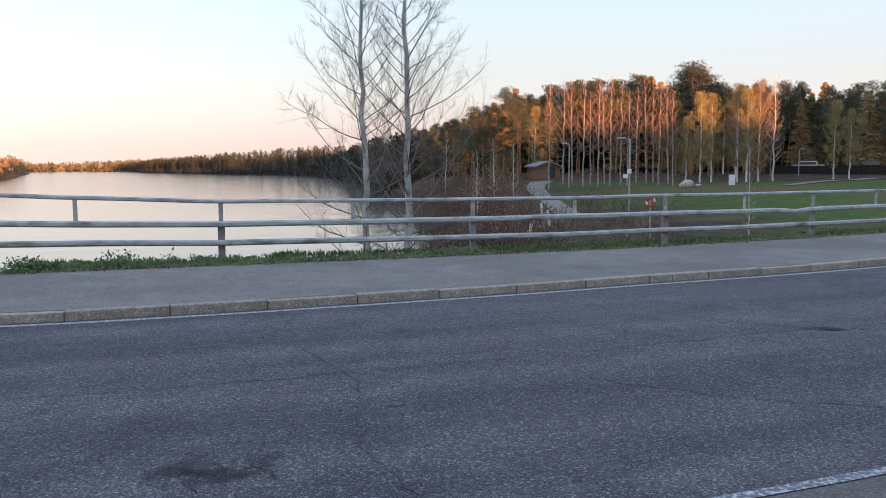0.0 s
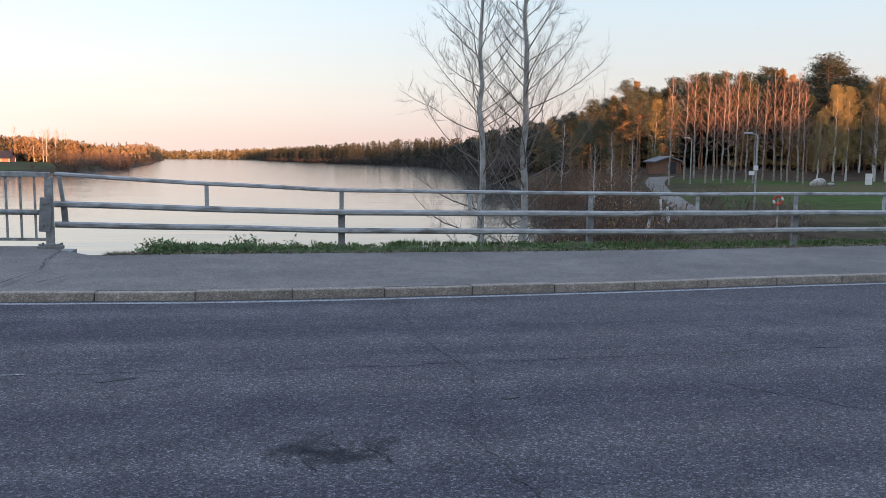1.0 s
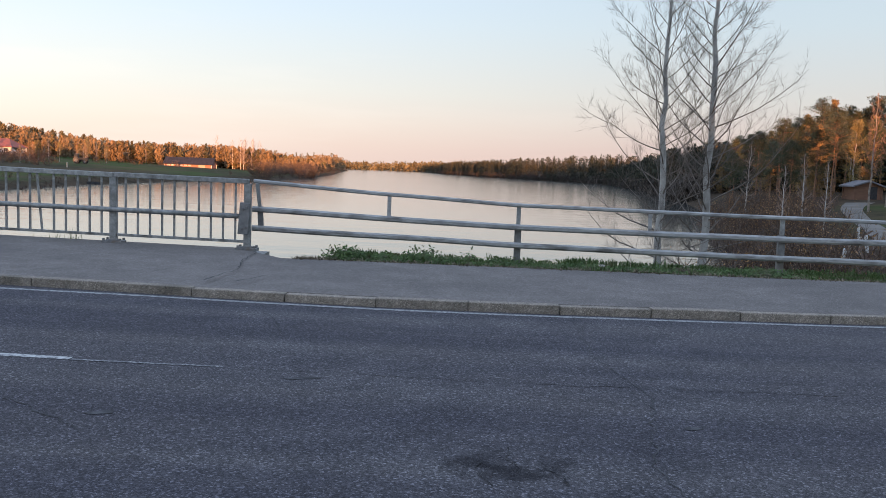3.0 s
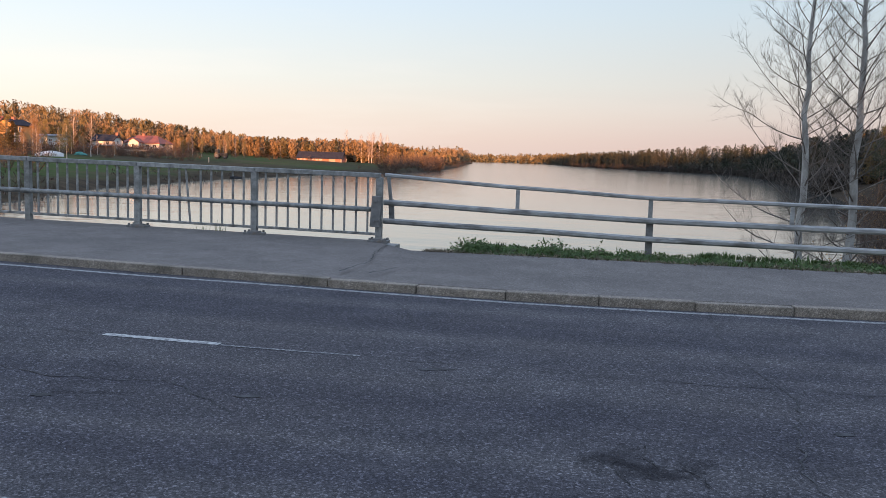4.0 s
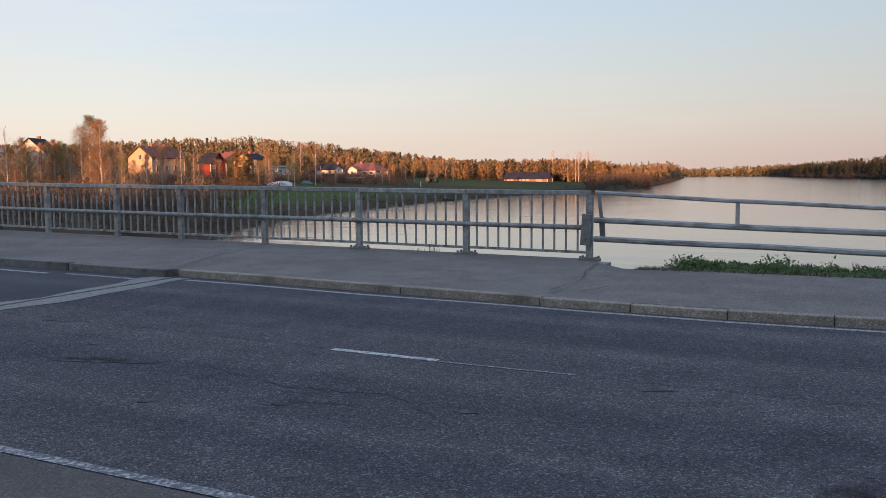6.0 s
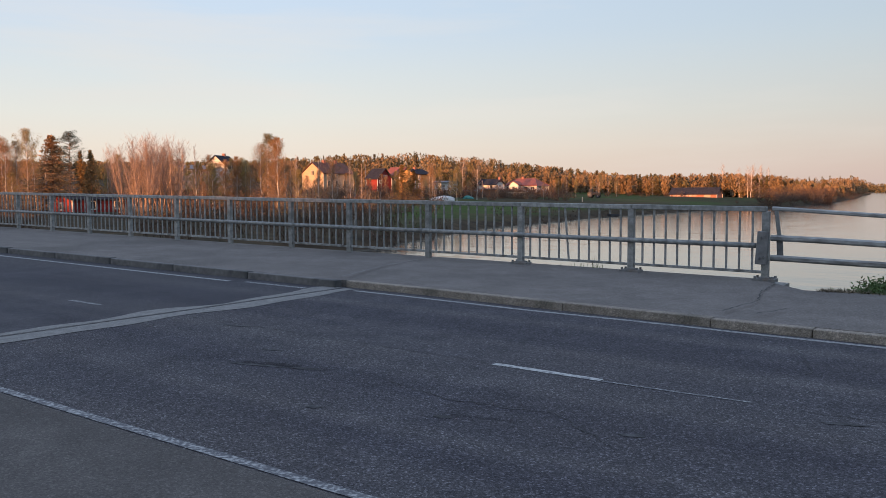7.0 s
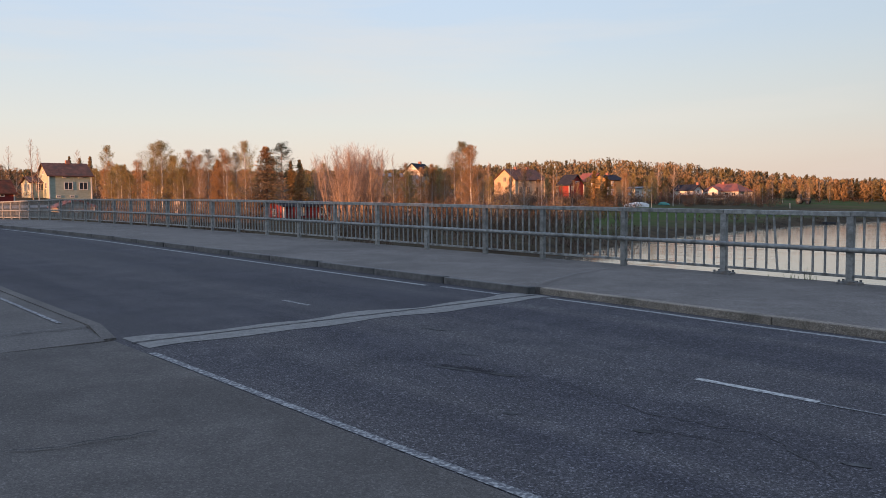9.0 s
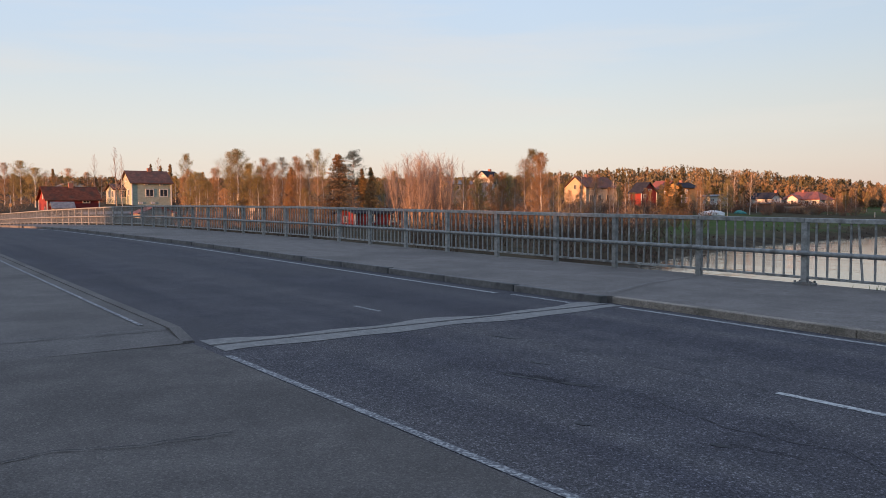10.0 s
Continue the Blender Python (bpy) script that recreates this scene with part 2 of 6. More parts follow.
GRAVEL = mat("gravel", (0.105, 0.092, 0.076), (0.150, 0.132, 0.110), 5, 0.95, 0.5, 40, c=(0.17, 0.15, 0.13), c_scale=0.4)
STONE = mat("granite", (0.26, 0.23, 0.20), (0.42, 0.38, 0.33), 4, 0.9, 0.5, 20, c=(0.16, 0.14, 0.12), c_scale=1.5)
CONCRETE = mat("bridge_concrete", (0.22, 0.22, 0.21), (0.33, 0.32, 0.30), 3, 0.9, 0.3, 40, c=(0.15, 0.15, 0.14), c_scale=0.7)


def ground_material():
    """Spring grass and last year's dry growth in patches, earth near the water."""
    m = mat("spring_ground", (0.035, 0.060, 0.015), (0.069, 0.103, 0.026), 0.9, 0.95, 0.6, 8, c=(0.085, 0.074, 0.036), c_scale=0.07, c_at=0.53, sheen=0.05)
    n, l = m.node_tree.nodes, m.node_tree.links
    bsdf = n["Principled BSDF"]
    was = bsdf.inputs["Base Color"].links[0].from_socket
    at, mx = n.new("ShaderNodeVertexColor"), n.new("ShaderNodeMix")
    at.layer_name = "cover"
    mx.data_type = "RGBA"
    # earth brown, deepened to hold the tree shade on the far bank
    t, r = n.new("ShaderNodeTexNoise"), ramp_of(n.new("ShaderNodeValToRGB"), [(0.35, (0.030, 0.023, 0.016)), (0.7, (0.085, 0.060, 0.038))])
    t.inputs["Scale"].default_value, t.inputs["Detail"].default_value = 0.5, 6
    tc = n.new("ShaderNodeTexCoord")
    l.new(tc.outputs["Object"], t.inputs["Vector"])
    l.new(t.outputs["Fac"], r.inputs[0])
    l.new(at.outputs["Color"], mx.inputs["Factor"])
    l.new(was, mx.inputs["A"])
    l.new(r.outputs[0], mx.inputs["B"])
    l.new(mx.outputs["Result"], bsdf.inputs["Base Color"])
    return m


def water_material():
    m = bpy.data.materials.new("river_water")
    m.use_nodes = True
    n, l = m.node_tree.nodes, m.node_tree.links
    b = n["Principled BSDF"]
    b.inputs["Base Color"].default_value = (0.045, 0.054, 0.054, 1)
    b.inputs["Roughness"].default_value, b.inputs["IOR"].default_value = 0.09, 1.7
    tc = n.new("ShaderNodeTexCoord")
    last = None
    for scale, st, strength, dist in ((0.05, (0.8, 0.6, 1), 0.10, 0.5), (0.45, (0.35, 0.9, 1), 0.34, 0.10), (2.6, (0.4, 1, 1), 0.40, 0.02)):
        mp, t, bp = n.new("ShaderNodeMapping"), n.new("ShaderNodeTexNoise"), n.new("ShaderNodeBump")
        mp.inputs["Scale"].default_value = st
        t.inputs["Scale"].default_value, t.inputs["Detail"].default_value = scale, 3
        bp.inputs["Strength"].default_value, bp.inputs["Distance"].default_value = strength, dist
        l.new(tc.outputs["Object"], mp.inputs[0])
        l.new(mp.outputs[0], t.inputs["Vector"])
        l.new(t.outputs["Fac"], bp.inputs["Height"])
        if last:
            l.new(last.outputs[0], bp.inputs["Normal"])
        last = bp
    l.new(last.outputs[0], b.inputs["Normal"])
    return m


# ---- mesh helpers ----
def mesh_of(name, verts, faces, material, smooth=False):
    me = bpy.data.meshes.new(name)
    me.from_pydata([tuple(v) for v in verts], [], faces)
    me.materials.append(material)
    if smooth:
        me.shade_smooth()
    return me


def thing(name, m=None, label="", category="", group="", kind=""):
    ob = new(name)
    ob.empty_display_size = 0.2
    if m is not None:
        ob.matrix_basis = m
    return tagged(ob, label, category, group, kind)


def part_mesh(name, me, parent, label="", at=(0, 0, 0), turn=(0, 0, 0)):
    ob = new(name, me)
    ob.parent = parent
    ob.matrix_basis = pose(*at, *turn)
    if label:
        ob["label"] = label
    return ob


def part(name, bm, material, parent, label="", smooth=False):
    me = bpy.data.meshes.new(name)
    bm.to_mesh(me)
    bm.free()
    me.materials.append(material)
    if smooth:
        me.shade_smooth()
    return part_mesh(name, me, parent, label)


def box(bm, x0, x1, y0, y1, z0, z1, bevel=0.0):
    made = bmesh.ops.create_cube(bm, size=1)["verts"]
    for v in made:
        v.co = Vector((x0 + (v.co.x + .5) * (x1 - x0), y0 + (v.co.y + .5) * (y1 - y0), z0 + (v.co.z + .5) * (z1 - z0)))
    if bevel:
        edges = list({e for v in made for e in v.link_edges})
        bmesh.ops.bevel(bm, geom=edges, offset=bevel, segments=2, profile=0.5, affect="EDGES")
    return bm


def boxed(*a, **k):
    return box(bmesh.new(), *a, **k)


def tube(points, radii, sides=6, caps=True):
    """Vertices and faces of a tube through points."""
    pts = [Vector(p) for p in points]
    verts, faces = [], []
    for i, p in enumerate(pts):
        d = (pts[min(i + 1, len(pts) - 1)] - pts[max(i - 1, 0)]).normalized()
        a = d.cross(Vector((0.31, 0.17, 0.93)) if abs(d.z) < 0.9 else Vector((1, 0.1, 0))).normalized()
        b = d.cross(a)
        r = radii[i] if hasattr(radii, "__len__") else radii
        for k in range(sides):
            w = 2 * math.pi * k / sides
            verts.append(p + (a * math.cos(w) + b * math.sin(w)) * r)
    for i in range(len(pts) - 1):
        for k in range(sides):
            k2 = (k + 1) % sides
            faces.append((i * sides + k, i * sides + k2, (i + 1) * sides + k2, (i + 1) * sides + k))
    if caps:
        faces.append(tuple(range(sides))[::-1])
        faces.append(tuple(range((len(pts) - 1) * sides, len(pts) * sides)))
    return verts, faces


class Heap:
    """Gathers pieces into one mesh."""

    def __init__(self):
        self.v, self.f = [], []

    def add(self, vf):
        o = len(self.v)
        self.v.extend(vf[0])
        self.f.extend(tuple(i + o for i in q) for q in vf[1])

    def mesh(self, name, material, smooth=False):
        return mesh_of(name, self.v, self.f, material, smooth)


def sheet(name, xs, ys_of, z_of, material, parent=None, under=0.0):
    """A strip along x whose cross lines ys_of(x) are a list of y, at the height z_of(x, y); under: a skirt that gives it thickness."""
    verts, faces = [], []
    for x in xs:
        row = ys_of(x)
        m = len(row)
        verts += [(x, y, z_of(x, y)) for y in row]
    for i in range(len(xs) - 1):
        for j in range(m - 1):
            faces.append((i * m + j, (i + 1) * m + j, (i + 1) * m + j + 1, i * m + j + 1))
    if under:
        o = len(verts)
        verts += [(x, y, z - under) for x, y, z in verts]
        for i in range(len(xs) - 1):
            for j in range(m - 1):
                faces.append(tuple(k + o for k in (i * m + j, i * m + j + 1, (i + 1) * m + j + 1, (i + 1) * m + j)))
            for j in (0, m - 1):
                faces.append((i * m + j, (i + 1) * m + j, (i + 1) * m + j + o, i * m + j + o))
        last = (len(xs) - 1) * m
        for base in (0, last):
            faces.append((base, base + m - 1, base + m - 1 + o, base + o))
    ob = new(name, mesh_of(name, verts, faces, material))
    ob.parent = parent
    return ob


# ---- the plan: the road runs along x, the river along y ----
WATER = -2.5
PROFILE = [(-400, -4.0), (-200, -2.2), (-130, -0.75), (-98, -0.12), (-74, 0.25), (-60, 0.40), (-53, 0.46), (-47, 0.49), (-40, 0.455), (-35, 0.42), (-31, 0.385), (-26.8, 0.345),
           (-22.8, 0.28), (-18.5, 0.215), (-12.5, 0.125), (-8.2, 0.07), (-5, 0.025), (-3, 0.0), (400, 0.0)]
LEFT_SHORE = [(-400, -330), (-150, -110), (-70, -35), (-44, 5), (-38, 45), (-50, 80), (-56, 125), (-55, 165), (-54, 208), (-51, 232), (-54, 300), (-70, 430), (-100, 640), (-122, 812), (-170, 1150), (-260, 1600), (-600, 2600)]
RIGHT_SHORE = [(-400, -420), (-120, -150), (-40, -60), (-9, -20), (-3.6, 5), (-3.2, 14.0), (4, 19), (11, 36), (14, 48), (29, 112), (42, 178), (58, 300), (70, 420), (62, 510), (42, 575), (9, 752), (-30, 1000), (-65, 1300), (-150, 1800), (-450, 2600)]


def prof(x):
    return float(np.interp(x, [p[0] for p in PROFILE], [p[1] for p in PROFILE]))


KERB_LINE = [(-170, 9.45), (-9.16, 9.45), (-9.12, 9.62), (-7.5, 9.61), (-6, 9.55), (-3.3, 9.44), (-1, 9.28), (0.5, 9.29), (2, 9.36), (4, 9.47), (6, 9.68), (8, 9.82), (10, 10.05), (14, 10.7), (20, 12.0), (30, 14.8), (70, 27.0)]


def kerb_y(x):
    return float(np.interp(x, [p[0] for p in KERB_LINE], [p[1] for p in KERB_LINE]))


def walk_y(x):
    u = max(0.0, x - 3)
    return (13.66 if x < -3.4 else 12.6) + (0.009 * u * u if u < 14 else 1.764 + 0.252 * (u - 14))


def rail_y(x):
    u = max(0.0, x - 5)
    return 13.66 + (0.008 * u * u if u < 14 else 1.568 + 0.224 * (u - 14))


def near_y(x):
    if x < -9.2:
        return 3.15 + 0.014 * min(25, -9.2 - x)
    u = max(0.0, x - 1)
    return 3.15 + (0.012 * u * u if u < 14 else 2.352 + 0.336 * (u - 14))


def shore_gap(poly, x, y):
    """Metres from the point to the shoreline, positive east of it (+x)."""
    best, sign = 1e9, 1
    for (x0, y0), (x1, y1) in zip(poly, poly[1:]):
        dx, dy = x1 - x0, y1 - y0
        k = min(1, max(0, ((x - x0) * dx + (y - y0) * dy) / (dx * dx + dy * dy)))
        d = math.hypot(x - x0 - k * dx, y - y0 - k * dy)
        if d < best:
            best, sign = d, (1 if (x - x0) * dy - (y - y0) * dx > 0 else -1)
    return best * sign


def smooth(a, b, v):
    k = min(1, max(0, (v - a) / (b - a)))
    return k * k * (3 - 2 * k)


def land(x, y):
    """Height of the ground."""
    r, l = shore_gap(RIGHT_SHORE, x, y), -shore_gap(LEFT_SHORE, x, y)
    if r < 0 and l < 0:
        return WATER - 0.3 - 1.6 * smooth(0, 12, min(-r, -l))
    wob = noise.noise((x * 0.03, y * 0.03, 1.0)) * 0.5 + noise.noise((x * 0.13, y * 0.13, 4.0)) * 0.12
    if l >= 0:
        z = WATER - 0.3 + 1.0 * smooth(0, 5, l) + 0.034 * min(l, 130) + 0.040 * max(0, min(l - 130, 330)) * (1 - 0.75 * smooth(250, 700, y)) * smooth(-10, 40, y) + wob * smooth(0, 30, l)
        if y < 0:
            z = min(z, z + (0.2 - z) * smooth(0, -40, y))
    else:
        far = math.hypot(x, y)
        z = WATER - 0.3 + 1.35 * smooth(0, 7, r) + (1.65 - 1.35 * smooth(150, 260, far)) * smooth(48, 105, far) * smooth(2, 22, r) + 0.012 * max(0, min(far - 110, 500)) * smooth(3, 70, r) + wob * smooth(0, 30, r)
        # unseen wooded rise behind the road, added and humped to cast shade
        if y < -20:
            z = min(z, 0.5) + (5.2 + 2.6 * smooth(2, 10, x) * smooth(34, 28, x) + 2.6 * smooth(30, 38, x) * smooth(57, 51, x) + 4 * smooth(78, 98, x)) * smooth(-25, -70, y) * smooth(-150, -120, y) * smooth(-46, -38, x) * smooth(0, 25, r)
    # the road's bank
    if x > -3.4 or x < -52:
        top = prof(x) - 0.06
        d = y - (rail_y(x) + 0.75) if y > 6 else (near_y(x) - 6.5) - y
        if x > -3.4 and -3.4 <= x < 6 and y > 6:
            slope = 0.75
        else:
            slope = 0.5
        bank = top - max(0, d) * slope
        if d < 0.01:
            z = top - (0.16 if near_y(x) - 5 < y < walk_y(x) - 0.2 else -0.15 if y > 6 else 0.16)
        else:
            z = max(z, bank + 0.1)
    elif -12 < y < 14.5:
        z = min(z, prof(x) - 1.4)
    return z


def warped(lo, hi, near, step, grow):
    """Grid lines, dense inside near and growing outwards."""
    a = list(np.arange(near[0], near[1] + 1e-6, step))
    s, v = step, near[1]
    while v < hi:
        s *= grow
        v += s
        a.append(v)
    s, v = step, near[0]
    while v > lo:
        s *= grow
        v -= s
        a.insert(0, v)
    return a


gx = warped(-2400, 2400, (-60, 30), 1.6, 1.06)
gy = warped(-700, 3600, (-6, 60), 1.6, 1.045)
gv = [(x, y, land(x, y)) for y in gy for x in gx]
nx = len(gx)
gf = [(j * nx + i, j * nx + i + 1, (j + 1) * nx + i + 1, (j + 1) * nx + i) for j in range(len(gy) - 1) for i in range(nx - 1)]
gme = mesh_of("ground", gv, gf, ground_material(), True)
cover = gme.color_attributes.new("cover", "FLOAT_COLOR", "POINT")
for i, (x, y, z) in enumerate(gv):
    wild = 1 - smooth(-1.9, -1.2, z + 0.25 * noise.noise((x * .1, y * .1, 7)))         # wet earth by the water
    r = shore_gap(RIGHT_SHORE, x, y)
    if r > 0 and y > 15:
        wild = max(wild, 1 - smooth(8, 26, r + 7 * noise.noise((x * .05, y * .05, 3))), smooth(88, 100, math.hypot(x, y)))
    if x < -20 and y > 10:
        wild = max(wild, 0.95 * smooth(0.79, 0.88, -x / y))
        wild = max(wild, 0.85 * smooth(-0.2, 0.3, noise.noise((x * .02, y * .02, 11)) + 0.35 * smooth(80, 40, y)))
    cover.data[i].color = (wild, wild, wild, 1)
tagged(new("ground", gme), "spring grass and brown earth river banks", "ground", kind="structure")
river = new("water", mesh_of("water", [(-2400, -700, WATER), (2400, -700, WATER), (2400, 3600, WATER), (-2400, 3600, WATER)], [(0, 1, 2, 3)], water_material()))
tagged(river, "calm river with faint ripples mirroring the evening sky", "river", kind="structure")

# ---- road, pavements, bridge ----
rx = [-170, -150] + list(np.arange(-130, -10, 2.0)) + list(np.arange(-10, 16, 1.0)) + [18, 21, 25, 30, 36, 44, 55, 70]
for part_x, surface, text in (([x for x in rx if x > -9.06], ASPHALT, "worn grey asphalt road with pale stone chips"), ([x for x in rx if x < -9.06], BRIDGEROAD, "smooth dark asphalt road across the bridge")):
    part_x = sorted(part_x + [-9.06])
    road = sheet("road", part_x, lambda x: list(np.linspace(near_y(x) - 0.08, kerb_y(x) + 0.02, 5)), lambda x, y: prof(x), surface, under=0.25)
    tagged(road, text, "road", kind="structure")
far_walk = sheet("pavement", rx, lambda x: list(np.linspace(kerb_y(x) + 0.12, walk_y(x), 4)), lambda x, y: prof(x) + 0.098 + 0.012 * (y - kerb_y(x)), WALKWAY, under=0.22)
tagged(far_walk, "grey asphalt footway between kerb and railing", "pavement", kind="structure")
near_x = [-9.29] + [x for x in rx if x >= -9.2]
near_walk = sheet("pavement", near_x, lambda x: [-3.6 + near_y(x) - 3.15, 0.0 + near_y(x) - 3.15, near_y(x) - 0.06], lambda x, y: prof(x) + (0.03 if y < 2 + near_y(x) - 3.15 else 0.006), NEARWALK, under=0.2)
tagged(near_walk, "grey asphalt footway level with the road", "pavement", kind="structure")
near_x = [-170, -150] + [x for x in np.arange(-130, -12, 2.0)] + [-11, -10, -9.28]
raised = sheet("pavement", near_x, lambda x: [-0.6, 1.5, near_y(x) - 0.155], lambda x, y: prof(x) + 0.10 * smooth(-9.2, -9.7, x) + 0.012, FOOTSLAB, under=0.3)
tagged(raised, "raised grey footway on the bridge deck", "pavement", kind="structure")
deck = sheet("bridge_deck", [-60, -50, -40, -30, -20, -12, -3.5], lambda x: [-0.9, 6, 13.95], lambda x, y: prof(x) - 0.16 + (0 if y < 13 else 0.24), CONCRETE, under=0.75)
tagged(deck, "concrete bridge deck below the road surface", "bridge", kind="structure")
abut = new("bridge_abutment", None)
tagged(abut, "concrete bridge abutment under the deck", "bridge", kind="structure")
part("wall", boxed(-3.9, -2.9, -1.0, 13.9, -4.2, -0.92, 0.03), CONCRETE, abut)
for px in (-21, -38):
    pier = thing("bridge_pier", pose(px, 6, 0), "concrete bridge pier standing in the river", "bridge pier", "piers under the bridge")
    part("wall", boxed(-0.5, 0.5, -5.5, 5.5, -4.6, prof(px) - 0.9, 0.08), CONCRETE, pier)


def strip(x0, x1, y_of, width, lift, material, name, parent, step=0.5):
    n = max(2, int(abs(x1 - x0) / step) + 1)
    return sheet(name, list(np.linspace(x0, x1, n)), lambda x: [y_of(x) - width / 2, y_of(x) + width / 2], lambda x, y: prof(x) + lift, material, parent)


marks = thing("road_marking", None, "worn white painted road lines", "road marking", kind="structure")
strip(-8.7, 60, lambda x: kerb_y(x) - 0.16 - 0.11 * smooth(-3.5, -6, x), 0.09, 0.004, PAINTMID, "edge_line", marks)
strip(-140, -11.2, lambda x: kerb_y(x) - 0.42, 0.10, 0.004, PAINTMID, "edge_line", marks, 2)
strip(-10.9, -9.5, lambda x: kerb_y(x) - 0.33, 0.11, 0.004, PAINTWORN, "edge_line", marks)
strip(-8.4, 40, lambda x: near_y(x) + 0.0, 0.078, 0.005, PAINTWORN, "edge_line", marks)
strip(-60, -10.2, lambda x: near_y(x) - 0.36, 0.055, 0.119, PAINTWORN, "edge_line", marks)
strip(-4.23, -3.18, lambda x: 6.27, 0.085, 0.004, PAINT, "dash", marks)
strip(-3.16, -1.97, lambda x: 6.24, 0.035, 0.004, PAINTWORN, "dash", marks)
strip(-11.08, -10.36, lambda x: 6.18, 0.07, 0.004, PAINTWORN, "dash", marks)

# kerbs
kerb_line = thing("kerb", None, "row of weathered concrete kerb stones along the footway", "kerb", kind="structure")


def kerb_stone(x0, x1, height, material, name, seed):
    rnd = random.Random(seed)
    x0, x1 = x0 + 0.004, x1 - 0.004
    c, a = (x0 + x1) / 2, math.atan2(kerb_y(x1) - kerb_y(x0), x1 - x0)
    bm = boxed(-(x1 - x0) / 2, (x1 - x0) / 2, 0, 0.15, -0.15, height, 0.012)
    me = bpy.data.meshes.new(name)
    bm.to_mesh(me)
    bm.free()
    me.materials.append(material)
    ob = part_mesh(name, me, kerb_line)
    ob.matrix_basis = pose(c, kerb_y(c) + rnd.uniform(-.008, .008), prof(c) + rnd.uniform(-.008, .006), 0, math.degrees(math.atan2(prof(x0) - prof(x1), x1 - x0)), math.degrees(a))


joints = [-9.12, -7.2, -5.25, -3.31, -2.2, -1.14, -0.09, 0.95, 1.99, 3.01, 4.05, 5.08, 6.1, 6.48, 7.09, 8.06, 9.02, 10.03] + [10.03 + 1.03 * i for i in range(1, 22)]
for i, (p, q) in enumerate(zip(joints, joints[1:])):
    kerb_stone(p, q, 0.10, KERB, "kerb_stone", i)
for i in range(24):
    kerb_stone(-9.18 - 2.05 * (i + 1), -9.18 - 2.05 * i, 0.125 if i else 0.12, DARKKERB, "kerb_stone", i + 50)
far_kerb = thing("kerb", None, "dark kerb edge along the far part of the bridge", "kerb", kind="structure")
near_kerb = thing("kerb", None, "low pale kerb edge of the raised footway", "kerb", kind="structure")
sheet("kerb_edge", list(np.arange(-130, -9.9, 1.5)) + [-9.8, -9.35], lambda x: [near_y(x) - 0.16, near_y(x) - 0.03, near_y(x) - 0.015], lambda x, y: prof(x) + (0.112 if y < near_y(x) - 0.02 else 0.09) * smooth(-9.25, -9.7, x) + 0.012, FOOTSLAB, near_kerb, under=0.2)
sheet("kerb_edge", list(np.arange(-130, -58, 2.0)), lambda x: [kerb_y(x), kerb_y(x) + 0.15], lambda x, y: prof(x) + 0.14, DARKKERB, far_kerb, under=0.2)

# expansion joint across the road
ejoint = thing("expansion_joint", None, "pale mortar band with twin steel strips across the road", "expansion joint", kind="structure")
rnd = random.Random(4)
rows_y = list(np.linspace(3.22, 9.50, 40))
ev, ef = [], []
for i, y in enumerate(rows_y):
    e = 0.07 * math.sin(y * 4.2) + 0.13 * math.sin(y * 2.1 + 1) + rnd.uniform(-.012, .012)
    pinch = 0.75 + 0.25 * math.sin(y * 1.7)
    wl_, wr_ = 0.27 * pinch + 0.03 + e, 0.33 * (1.5 - 0.5 * pinch) - 0.6 * e
    if y < 3.8:
        wr_ += (3.8 - y) * 0.2
    ev += [(-9.06 - wl_, y, prof(-9.06 - wl_) + 0.005), (-9.06 + wr_, y, prof(-9.06 + wr_) + 0.005)]
ef = [(2 * i, 2 * i + 1, 2 * i + 3, 2 * i + 2) for i in range(len(rows_y) - 1)]
part_mesh("mortar_band", mesh_of("mortar_band", ev, ef, MORTAR), ejoint)
for dx, m_, w in ((-0.018, STEEL, 0.006), (0.0, CRACK, 0.007), (0.018, STEEL, 0.006)):
    z = prof(-9.05)
    part("joint_strip", boxed(-9.05 + dx - w, -9.05 + dx + w, 3.2, 9.52, z - 0.05, z + (0.012 if m_ is STEEL else 0.008)), m_, ejoint)


def ribbon(points, width, material, name, parent, lift, seed=0, wobble=0.02):
    """A crack or seam: a narrow ragged strip on the road or footway."""
    rnd = random.Random(seed)
    pts = []
    for (x0, y0), (x1, y1) in zip(points, points[1:]):
        n = max(2, int(math.hypot(x1 - x0, y1 - y0) / 0.08))
        pts += [(x0 + (x1 - x0) * k / n, y0 + (y1 - y0) * k / n) for k in range(n)]
    pts.append(points[-1])
    verts = []
    for i, (x, y) in enumerate(pts):
        a, b = pts[max(0, i - 1)], pts[min(len(pts) - 1, i + 1)]
        d = Vector((b[0] - a[0], b[1] - a[1])).normalized()
        o, w = rnd.uniform(-wobble, wobble), width * rnd.uniform(0.4, 1.2) / 2
        for s in (-1, 1):
            px, py = x - d.y * (o + s * w), y + d.x * (o + s * w)
            verts.append((px, py, prof(px) + lift))
    faces = [(2 * i, 2 * i + 1, 2 * i + 3, 2 * i + 2) for i in range(len(pts) - 1)]
    return part_mesh(name, mesh_of(name, verts, faces, material), parent)


